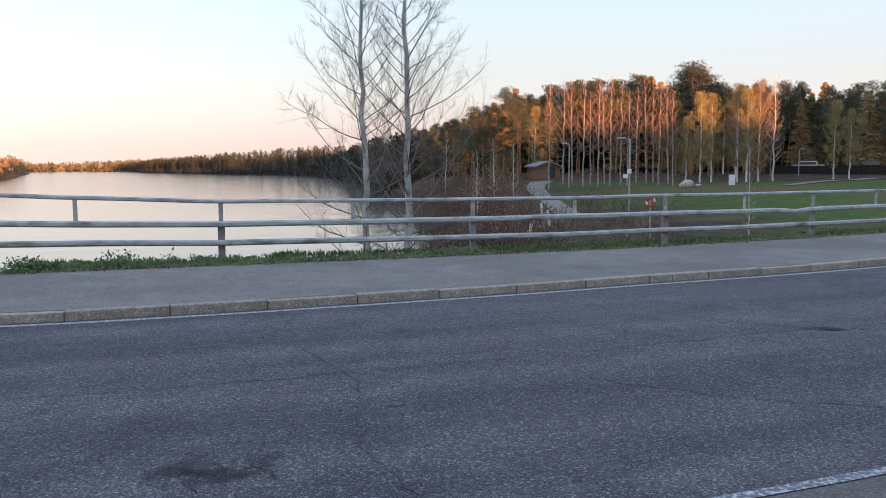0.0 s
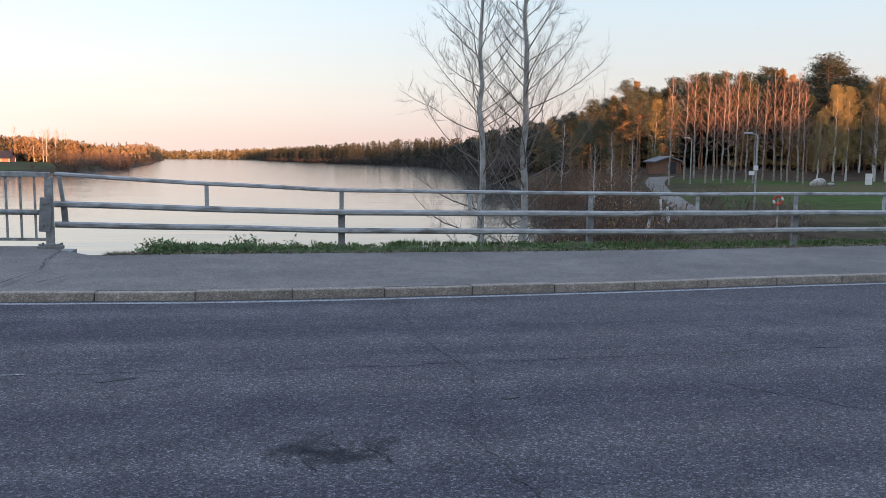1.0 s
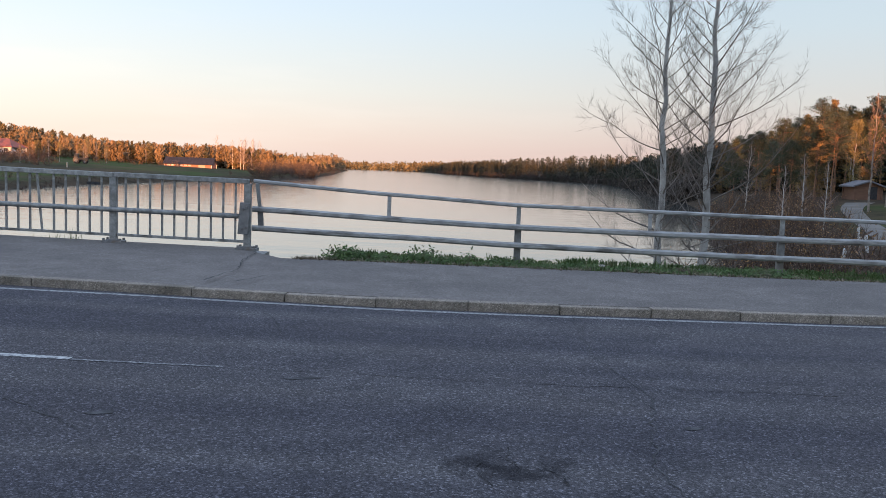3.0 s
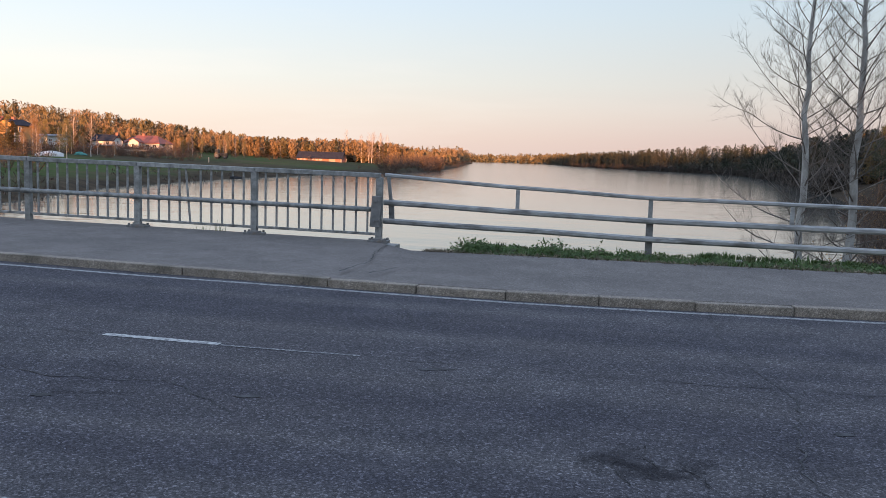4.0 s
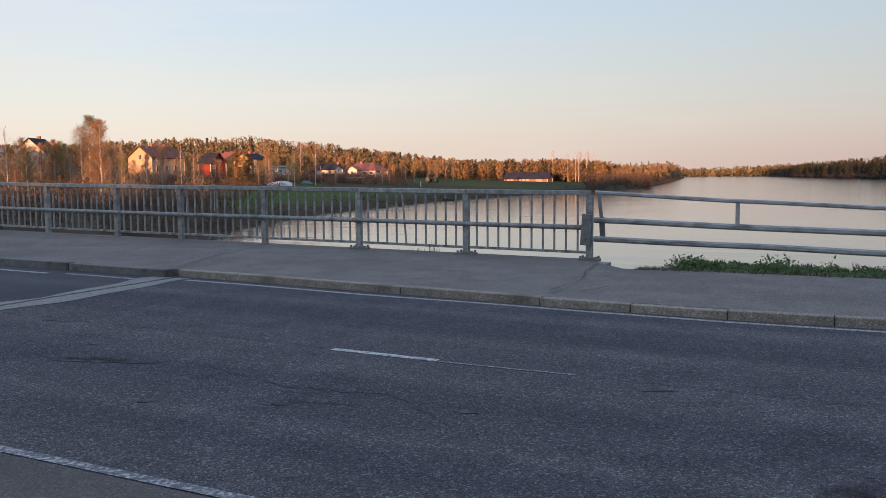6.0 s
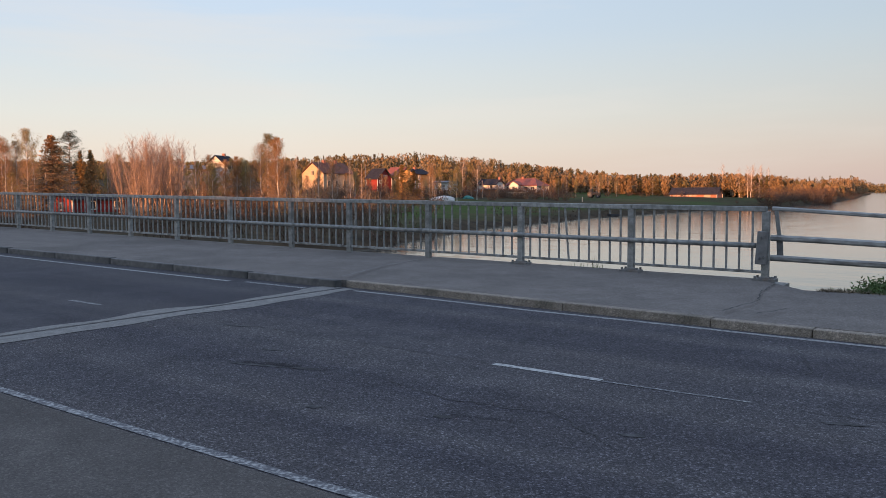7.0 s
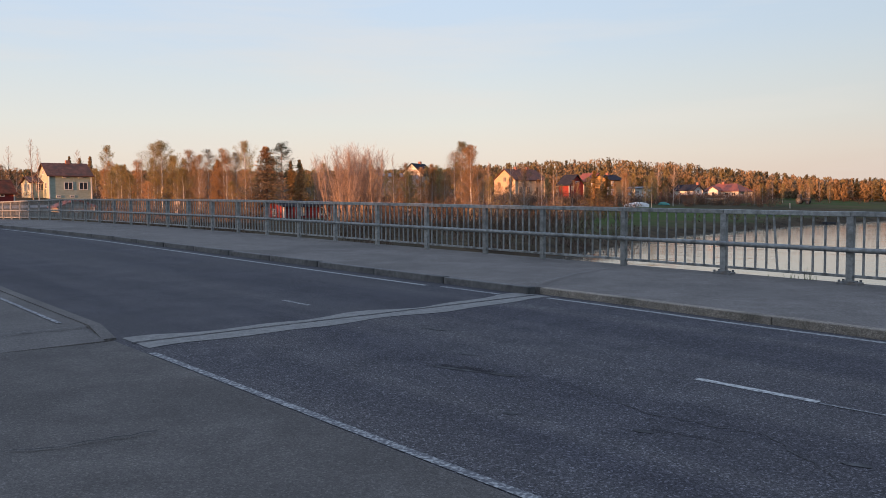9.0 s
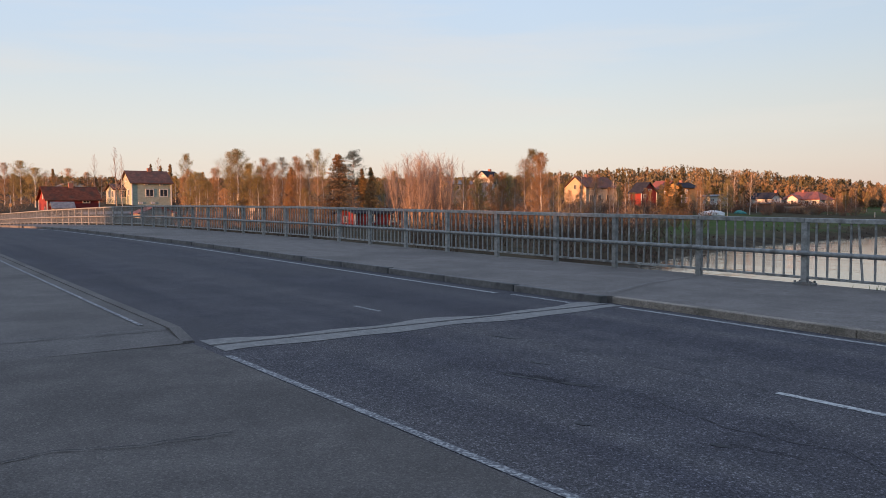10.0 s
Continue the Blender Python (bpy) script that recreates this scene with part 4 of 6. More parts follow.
def leafy_tree(seed, height, base_r, spread, per, size, first=0.3, mains=26, droop=0.0, lean=0.0):
    rnd = random.Random(seed)
    trunk, crown = bare_tree(seed, height, base_r, first, mains, 6, 0, spread, lean, 0.11 - droop, 3, 1.5, True)
    centres = []
    vs = crown.v
    for _ in range(mains * 9):
        p = Vector(vs[rnd.randrange(len(vs))])
        if p.z < height * 1.0:
            centres.append((p, rnd.uniform(.5, 1.0) * spread * height * 0.20))
    leaves = Heap()
    leaves.add(leaf_cloud(rnd, centres, per, size, 1.0))
    return trunk, crown, leaves


def pine_tree(seed, height, base_r, per=26, spread=0.17, bare=0.42):
    rnd = random.Random(seed)
    trunk, crown, leaves = Heap(), Heap(), Heap()
    pts = [Vector((rnd.gauss(0, .06), rnd.gauss(0, .06), height * k / 8 - .2)) for k in range(9)]
    trunk.add(tube(pts, [base_r * (1 - k / 8.6) for k in range(9)], 7))
    centres = []
    for j in range(46):
        k = bare + (1 - bare) * (j / 46) ** 0.9
        a = rnd.uniform(0, 6.283)
        w = math.sin(min(1, (1 - k) / (1 - bare) * 1.15 + .12) * math.pi * 0.62) * spread * height * rnd.uniform(.55, 1.15)
        at = Vector((0, 0, height * k))
        lp, lr = limb(rnd, at, (math.cos(a), math.sin(a), .25), w, .05, 4, .05, .12)
        crown.add(tube(lp, lr, 3, False))
        for q in (2, 3, 4):
            centres.append((lp[q], rnd.uniform(.7, 1.3)))
    leaves.add(leaf_cloud(rnd, centres, per, 0.19, 0.80, .55, .24))
    return trunk, crown, leaves


def spruce_tree(seed, height, base_r, per=10, spread=0.20):
    rnd = random.Random(seed)
    trunk, crown, leaves = Heap(), Heap(), Heap()
    trunk.add(tube([(0, 0, -.2), (0, 0, height * .5), (0, 0, height)], [base_r, base_r * .5, .02], 6))
    centres = []
    for j in range(150):
        k = 0.08 + 0.9 * j / 150
        a = rnd.uniform(0, 6.283)
        w = (1 - k) ** 0.85 * spread * height * rnd.uniform(.7, 1.15)
        lp, lr = limb(rnd, (0, 0, height * k), (math.cos(a), math.sin(a), -.42), w, .03, 4, .09, .06)
        crown.add(tube(lp, lr, 3, False))
        for q in (1, 2, 3, 4):
            centres.append((lp[q], .5 + .4 * (1 - k)))
    leaves.add(leaf_cloud(rnd, centres, per, 0.16, .5, .45, .28))
    return trunk, crown, leaves


KINDS = {}


def kind_of(name, parts):
    """Mesh data of one kind of tree: (part name, mesh) pairs."""
    KINDS[name] = parts


def heap_parts(name, heaps, mats):
    names = ("trunk", "crown", "foliage")
    return [(names[i], h.mesh(name + "_" + names[i], m)) for i, (h, m) in enumerate(zip(heaps, mats))]


for s in range(3):
    kind_of(f"pine{s}", heap_parts("pine", pine_tree(100 + s, 15, .17, 30, .19, (.34, .45, .5)[s]), (PINEBARK, PINEBARK, NEEDLE)))
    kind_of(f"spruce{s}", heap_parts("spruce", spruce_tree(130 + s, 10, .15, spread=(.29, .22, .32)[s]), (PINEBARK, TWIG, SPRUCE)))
    # spruce in the budding-leaf colour, which puts the sun's glow into its needles
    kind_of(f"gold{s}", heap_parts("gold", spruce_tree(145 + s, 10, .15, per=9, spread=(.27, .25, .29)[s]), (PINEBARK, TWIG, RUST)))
    kind_of(f"birch{s}", heap_parts("birch", leafy_tree(160 + s, 10, .10, (.27, .23, .31)[s], 20, .068, first=.16, mains=40), (BIRCHBARK, TWIG, YOUNG)))
    kind_of(f"rust{s}", heap_parts("rust", leafy_tree(190 + s, 10, .10, (.27, .23, .31)[s], 16, .066, first=.10, mains=40), (BIRCHBARK, REDTWIG, RUST)))
    kind_of(f"aspen{s}", heap_parts("aspen", bare_tree(220 + s, 12, .10, .30, 34, 9, 4, .21, (0.01, -.02, .03)[s], .17, 3, .95), (ASPENBARK, ASPENTWIG)))
    kind_of(f"fan{s}", heap_parts("fan", bare_tree(250 + s, 10, .085, .16, 32, 7, 3, .23, (0.0, .03, -.03)[s], .17, 3, 1.7), (BIRCHBARK, REDTWIG)))


def vase_tree(seed, height, stems=13, flare=0.22):
    """Many pale stems that fan out from one root, with a haze of upright twigs."""
    rnd = random.Random(seed)
    trunk, crown = Heap(), Heap()
    for k in range(stems):
        a, fl = rnd.uniform(0, 6.283), flare * math.sqrt(rnd.random()) * 1.5
        h = height * rnd.uniform(.72, 1.0) * (1 - fl * .3)
        lp, lr = limb(rnd, (math.cos(a) * .3, math.sin(a) * .3, -.2), (math.cos(a) * fl, math.sin(a) * fl, 1), h, .065, 10, .06, .035)
        trunk.add(tube(lp, lr, 5, False))
        for s in range(20):
            q = rnd.uniform(.28, .98)
            i = min(9, int(q * 10))
            sp, sr = limb(rnd, lp[i].lerp(lp[i + 1], q * 10 - i), (rnd.gauss(0, .5), rnd.gauss(0, .5), 1), height * rnd.uniform(.08, .2), .016, 4, .10, .10)
            crown.add(tube(sp, sr, 3, False))
            for t in range(6):
                j = rnd.randrange(1, 4)
                tp, tr = limb(rnd, sp[j], (rnd.gauss(0, .55), rnd.gauss(0, .55), 1), height * rnd.uniform(.04, .10), .010, 2, .1, .1)
                crown.add(tube(tp, tr, 3, False))
    return trunk, crown


for s in range(3):
    kind_of(f"vase{s}", heap_parts("vase", vase_tree(270 + s, 10, 15), (REDTWIG, REDTWIG)))


def shrub(seed, height):
    rnd = random.Random(seed)
    h = Heap()
    for _ in range(20):
        a, o = rnd.uniform(0, 6.283), rnd.uniform(0, .6)
        lp, lr = limb(rnd, (math.cos(a) * o, math.sin(a) * o, -.1), (math.cos(a) * .6, math.sin(a) * .6, 1), height * rnd.uniform(.6, 1.05), .026, 4, .08, .16)
        h.add(tube(lp, lr, 3, False))
        for s in range(5):
            q = rnd.randrange(1, 4)
            sp, sr = limb(rnd, lp[q], (rnd.gauss(0, 1), rnd.gauss(0, 1), .9), height * .32, .014, 3, .1, .2)
            h.add(tube(sp, sr, 3, False))
    buds = Heap()
    buds.add(leaf_cloud(rnd, [(h.v[rnd.randrange(len(h.v))], .6) for _ in range(80)], 4, .045, .8))
    return h, buds


for s in range(3):
    h, b = shrub(300 + s, 2.6)
    kind_of(f"shrub{s}", [("stem_clump", h.mesh("shrub_stem", SCRUB)), ("foliage", b.mesh("shrub_foliage", RUST))])
    h, b = shrub(310 + s, 2.2)
    kind_of(f"bush{s}", [("stem_clump", h.mesh("bush_stem", TWIG)), ("foliage", b.mesh("bush_foliage", YOUNG))])

LABELS = {"gold": ("broad spruce with the low sun's golden brown put into its needle colour", "spruce tree"), "pine": ("tall dark green pine with a reddish trunk", "pine tree"), "spruce": ("dense spruce tree with sunlit gold mixed into its needle colour", "spruce tree"),
          "birch": ("birch with pale trunk and young yellow-green leaves", "birch tree"), "rust": ("budding birch with rust-brown crown", "birch tree"),
          "aspen": ("tall bare aspen with grey trunk and reddish twigs", "bare tree"), "fan": ("bare pale-stemmed tree with reddish twigs", "bare tree"),
          "vase": ("bare many-stemmed tree with a haze of pinkish twigs", "bare tree"), "shrub": ("leafless brown thicket by the shore", "shrub"), "bush": ("budding bush with thin stems", "bush")}
HEIGHT = {"gold": 10, "pine": 15, "spruce": 10, "birch": 10, "rust": 10, "aspen": 12, "fan": 10, "vase": 10, "shrub": 2.6, "bush": 2.2}
NAMES = {"gold": "spruce_tree", "pine": "pine_tree", "spruce": "spruce_tree", "birch": "birch_tree", "rust": "birch_tree", "aspen": "aspen_tree", "fan": "bare_tree", "vase": "bare_tree", "shrub": "shrub", "bush": "bush"}


def plant(kind, x, y, height, rnd, group="", z=None, wide=1.0):
    base = kind.rstrip("0123456789")
    if base == kind:
        kind = kind + str(rnd.randrange(3))
    k = height / HEIGHT[base]
    ob = thing(NAMES[base], None, LABELS[base][0], LABELS[base][1], group)
    ob.matrix_basis = pose(x, y, (land(x, y) if z is None else z) - 0.05, 0, 0, rnd.uniform(0, 360)) @ Matrix.Diagonal((k * wide, k * wide, k, 1))
    for nm, me in KINDS[kind]:
        c = new(nm, me)
        c.parent = ob
        if nm == "foliage":
            c["kind"] = "stuff"
    return ob


def polar(az, d):
    return -math.sin(radians(az)) * d, math.cos(radians(az)) * d


EYE_Z = 1.57


def top_height(x, y, el):
    """Height of a tree at x, y whose top stands el degrees over the eye."""
    return EYE_Z + math.hypot(x, y) * math.tan(radians(el)) - land(x, y)


# the two bare trees by the shore
for seed, (x, y), h, r, lean, mains in ((7, polar(-12.75, 30.0), 14.5, 0.135, -0.012, 52), (9, polar(-15.55, 31.5), 15.5, 0.16, 0.004, 56)):
    ob = thing("bare_tree", pose(x, y, land(x, y) - 0.1), "tall leafless aspen with pale grey trunk on the river bank", "bare tree", "bare trees by the river")
    tr, cr = bare_tree(seed, h, r, 0.05, mains + 12, 15, 8, 0.31, lean, 0.085, 3, 0.62, steep=0.05, wander=0.085)
    part_mesh("trunk", tr.mesh("trunk", BARK, True), ob)
    part_mesh("crown", cr.mesh("crown", TWIG), ob)

# wood on the park's side
rnd = random.Random(21)
PARK = [(-14, 2.0), (-16, 2.6), (-18.7, 3.4), (-21, 4.4), (-22.8, 5.5), (-25, 5.2), (-28.7, 5.8), (-32, 6.0), (-34, 5.6), (-38, 5.2), (-41, 5.3), (-44, 4.9), (-46.5, 5.4), (-50, 5.6), (-60, 5.5)]
for row, (gap, lower) in enumerate(((0, 0.86), (10, 0.95), (22, 1.0))):
    az = -15.0
    while az > -58:
        el = float(np.interp(-az, [-p[0] for p in PARK], [p[1] for p in PARK])) * lower * rnd.uniform(.86, 1.03)
        d = (240 if az > -16.5 else 175 if az > -19 else 140 if az > -22 else 118 if az > -40 else 135) + gap * 1.3 + rnd.uniform(-6, 8)
        if not (row == 0 and -33.5 < az < -25.5):
            x, y = polar(az, d)
            plant(rnd.choice(("pine", "pine", "pine", "spruce", "pine")) if row or az < -39 or az > -24 else rnd.choice(("pine", "birch", "rust")), x, y, max(5, top_height(x, y, el)), rnd, "trees of the park wood")
        az -= rnd.uniform(.55, 1.15) * 130 / d
x, y = polar(-34.7, 124)
plant("pine0", x, y, top_height(x, y, 6.7), rnd, "trees of the park wood", wide=1.5)
for az, d, el in ((-34.2, 127, 6.2), (-35.3, 126, 6.1), (-34.8, 130, 6.4)):
    x, y = polar(az, d)
    plant("pine0", x, y, top_height(x, y, el), rnd, "trees of the park wood", wide=1.3)
# bare aspens in front of the pines
for az in (-25.4, -26.3, -26.9, -27.7, -28.2, -28.6, -29.1, -29.5, -30.1, -30.6, -31.1, -31.8, -32.3, -32.7, -33.2, -33.6):
    x, y = polar(az + rnd.uniform(-.1, .1), rnd.uniform(84, 97))
    plant("aspen", x, y, top_height(x, y, rnd.uniform(5.0, 6.1)), rnd, "bare aspens on the lawn's edge")
for az, d, el, k in ((-34.4, 84, 3.2, "birch"), (-35.3, 92, 4.8, "birch"), (-36.0, 94, 4.6, "birch"), (-37.6, 95, 5.2, "birch"), (-38.2, 94, 4.9, "birch"), (-38.9, 96, 5.4, "rust"), (-39.8, 98, 5.6, "fan"), (-43.3, 105, 4.0, "birch"), (-44.2, 104, 3.4, "birch")):
    x, y = polar(az, d)
    plant(k, x, y, top_height(x, y, el), rnd, "birches on the lawn's edge")
x, y = polar(-38.45, 33)
plant("fan1", x, y, 3.9, rnd, "birches on the lawn's edge", wide=.6)
# thin birches and thickets on the near shore
for az, d, el, k in ((-20.4, 52, 1.2, "fan"), (-21.6, 66, 2.0, "fan"), (-20.8, 76, 2.7, "pine"), (-19.6, 84, 2.6, "pine"), (-18.2, 90, 2.6, "fan"), (-22.9, 60, 1.6, "fan"), (-17.2, 90, 2.0, "pine"), (-22.2, 84, 3.4, "pine"), (-20.2, 98, 4.0, "pine"), (-18.8, 110, 3.2, "pine"), (-17.4, 125, 2.7, "pine"), (-23.2, 96, 4.4, "pine")):
    x, y = polar(az, d)
    plant(k, x, y, top_height(x, y, el), rnd, "trees by the shore")
for i in range(75):
    az, d = rnd.uniform(-24.0, -15.8), rnd.uniform(26, 110)
    x, y = polar(az, d)
    if shore_gap(RIGHT_SHORE, x, y) > 0.5 and not (az < -22.2 and d > 55):
        plant("shrub", x, y, rnd.uniform(1.5, 3.0), rnd, "thicket by the shore")
for i in range(16):
    x, y = polar(rnd.uniform(-34, -26.5), rnd.uniform(25, 32))
    plant("bush", x, y, rnd.uniform(.8, 1.3), rnd, "low bushes below the guard rail")

# left bank
rnd = random.Random(33)
LEFT = [(84, 3.0), (80, 2.6), (77, 2.6), (72, 2.9), (68, 3.2), (64, 3.2), (60, 3.0), (56, 3.0), (52, 2.6), (48, 2.9), (44, 2.4)]
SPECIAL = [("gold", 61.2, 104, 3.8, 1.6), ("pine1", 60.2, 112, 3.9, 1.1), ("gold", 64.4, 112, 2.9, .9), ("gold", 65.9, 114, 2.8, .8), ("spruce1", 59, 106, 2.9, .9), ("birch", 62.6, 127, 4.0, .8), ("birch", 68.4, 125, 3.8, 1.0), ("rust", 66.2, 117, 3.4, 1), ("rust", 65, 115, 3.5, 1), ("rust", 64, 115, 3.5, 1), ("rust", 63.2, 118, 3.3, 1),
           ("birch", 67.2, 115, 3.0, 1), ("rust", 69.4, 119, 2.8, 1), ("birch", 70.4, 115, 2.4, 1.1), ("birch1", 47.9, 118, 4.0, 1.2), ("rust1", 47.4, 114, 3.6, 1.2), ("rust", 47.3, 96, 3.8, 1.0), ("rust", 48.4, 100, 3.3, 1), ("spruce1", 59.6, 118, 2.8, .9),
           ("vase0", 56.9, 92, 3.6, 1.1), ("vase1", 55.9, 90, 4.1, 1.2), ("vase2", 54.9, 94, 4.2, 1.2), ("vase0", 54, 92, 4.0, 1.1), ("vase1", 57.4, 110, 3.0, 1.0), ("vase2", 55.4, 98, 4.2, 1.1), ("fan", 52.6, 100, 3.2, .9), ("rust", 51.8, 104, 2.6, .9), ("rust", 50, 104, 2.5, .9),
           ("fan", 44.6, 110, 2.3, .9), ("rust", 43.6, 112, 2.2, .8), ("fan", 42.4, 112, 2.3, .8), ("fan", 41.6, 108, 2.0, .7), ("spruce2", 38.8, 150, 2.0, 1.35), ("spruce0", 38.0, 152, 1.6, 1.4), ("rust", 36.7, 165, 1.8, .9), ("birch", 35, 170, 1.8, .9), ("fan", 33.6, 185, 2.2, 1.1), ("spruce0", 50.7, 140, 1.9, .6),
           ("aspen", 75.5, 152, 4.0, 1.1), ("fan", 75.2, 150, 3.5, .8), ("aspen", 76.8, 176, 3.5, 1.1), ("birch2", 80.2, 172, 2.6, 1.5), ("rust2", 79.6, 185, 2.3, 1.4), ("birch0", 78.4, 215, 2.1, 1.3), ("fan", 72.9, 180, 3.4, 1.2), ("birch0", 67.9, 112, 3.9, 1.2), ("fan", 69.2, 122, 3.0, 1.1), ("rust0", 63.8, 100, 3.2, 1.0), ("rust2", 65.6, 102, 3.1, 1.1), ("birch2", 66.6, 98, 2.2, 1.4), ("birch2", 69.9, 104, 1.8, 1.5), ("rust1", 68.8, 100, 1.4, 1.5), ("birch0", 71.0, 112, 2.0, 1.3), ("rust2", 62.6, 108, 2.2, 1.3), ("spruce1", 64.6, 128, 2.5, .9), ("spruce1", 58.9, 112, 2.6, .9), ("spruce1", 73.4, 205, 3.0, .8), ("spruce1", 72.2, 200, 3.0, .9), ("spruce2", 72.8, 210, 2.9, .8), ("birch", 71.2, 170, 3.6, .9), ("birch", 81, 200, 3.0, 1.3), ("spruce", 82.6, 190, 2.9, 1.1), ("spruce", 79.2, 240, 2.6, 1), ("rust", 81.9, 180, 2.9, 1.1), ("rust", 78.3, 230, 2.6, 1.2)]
for k, az, d, el, wide in SPECIAL:
    x, y = polar(az, d)
    plant(k, x, y, top_height(x, y, el), rnd, "trees on the far bank", wide=wide * (1.2 if k[:4] in ("birc", "rust") else 1))
for i in range(44):
    az, d = rnd.uniform(46.5, 71.5), rnd.uniform(98, 128)
    if not 52.8 < az < 61.8:
        x, y = polar(az, d)
        plant(rnd.choice(("rust", "birch", "rust", "fan")), x, y, top_height(x, y, rnd.uniform(.7, 2.3)), rnd, "trees on the far bank", wide=1.35)
az = 83.0
while az > 46:
    el = float(np.interp(-az, [-p[0] for p in LEFT], [p[1] for p in LEFT])) * rnd.uniform(.6, .92)
    d = rnd.uniform(122, 155) if az < 71 else rnd.uniform(195, 260)
    x, y = polar(az, d)
    if not (az > 71.5 and az < 80.5):
        plant(rnd.choice(("rust", "birch", "rust", "fan", "spruce", "birch")), x, y, max(4, top_height(x, y, el)), rnd, "trees on the far bank")
    az -= rnd.uniform(.45, .9)
for i in range(60):
    az, d = rnd.uniform(36, 66), rnd.uniform(72, 118)
    x, y = polar(az, d)
    if -shore_gap(LEFT_SHORE, x, y) > 1 and not (az < 39.5 and d < 100) and not 56.8 < az < 61.8:
        plant(rnd.choice(("shrub", "shrub", "fan", "bush")), x, y, rnd.uniform(1.6, 4.0), rnd, "thicket on the far bank")
for i in range(46):
    az = rnd.uniform(12.5, 41)
    d = rnd.uniform(110, 210) if az > 28 else rnd.uniform(215, 300)
    x, y = polar(az, d)
    l = -shore_gap(LEFT_SHORE, x, y)
    if 0.5 < l < 9 or l > 42:
        plant("shrub", x, y, rnd.uniform(1.0, 2.6), rnd, "thicket on the far bank")
def undergrowth(name, label, samples, seed, material):
    """Low scrub: many short stems and buds in one sheet of growth."""
    rnd = random.Random(seed)
    v, f = [], []
    for x, y, h in samples:
        z = land(x, y)
        for _ in range(26):
            a, q = rnd.uniform(0, 6.283), h * .9 * math.sqrt(rnd.random())
            p = Vector((x + math.cos(a) * q, y + math.sin(a) * q, z + h * rnd.random() ** 1.3))
            s = rnd.uniform(.10, .26)
            d = Vector((rnd.gauss(0, .5), rnd.gauss(0, .5), 1)).normalized()
            e = d.orthogonal().normalized() * .22
            o = len(v)
            v += [p - d * s, p + e * s, p + d * s, p - e * s]
            f.append((o, o + 1, o + 2, o + 3))
    return tagged(new(name, mesh_of(name, v, f, material)), label, "undergrowth", kind="stuff")


SCRUBDRY = mat("dry_scrub", (0.060, 0.042, 0.028), (0.115, 0.078, 0.048), 2, .9, island=.3)
low = []
for i in range(2600):
    az, d = rnd.uniform(36, 84), rnd.uniform(58, 210)
    x, y = polar(az, d)
    l = -shore_gap(LEFT_SHORE, x, y)
    if y > 15.5 and l > 0.5 and not (az < 39.5 and 6 < l < 45 and d < 150) and not (56.6 < az < 62 and d < 104) and not (az > 71.5 and d < 172):
        low.append((x, y, rnd.uniform(.6, 1.9)))
undergrowth("undergrowth", "brown leafless scrub on the far bank", low[::2], 61, SCRUB)
undergrowth("undergrowth", "dry scrub between the trees", low[1::2], 62, SCRUBDRY)
low = []
for i in range(700):
    az, d = rnd.uniform(12, 42), rnd.uniform(100, 320)
    x, y = polar(az, d)
    l = -shore_gap(LEFT_SHORE, x, y)
    if 0.3 < l < 5 or (l > 45 and d < 300):
        low.append((x, y, rnd.uniform(.5, 1.5)))
for i in range(500):
    y = 270 + 600 * rnd.random() ** 1.6
    x = float(np.interp(y, [p[1] for p in LEFT_SHORE[3:]], [p[0] for p in LEFT_SHORE[3:]])) - 1 - 22 * rnd.random()
    low.append((x, y, rnd.uniform(1.5, 4.0)))
undergrowth("undergrowth", "reddish brown scrub along the meadow", low, 63, SCRUB)
low = []
for i in range(900):
    az, d = rnd.uniform(-34, -15.5), rnd.uniform(24, 120)
    x, y = polar(az, d)
    r = shore_gap(RIGHT_SHORE, x, y)
    if 0.3 < r and (r < 16 or d > 98) and not (-27.5 < az < -23.4 and d > 45):
        low.append((x, y, rnd.uniform(.4, 1.3)))
undergrowth("undergrowth", "brown shore scrub below the trees", low, 64, SCRUB)
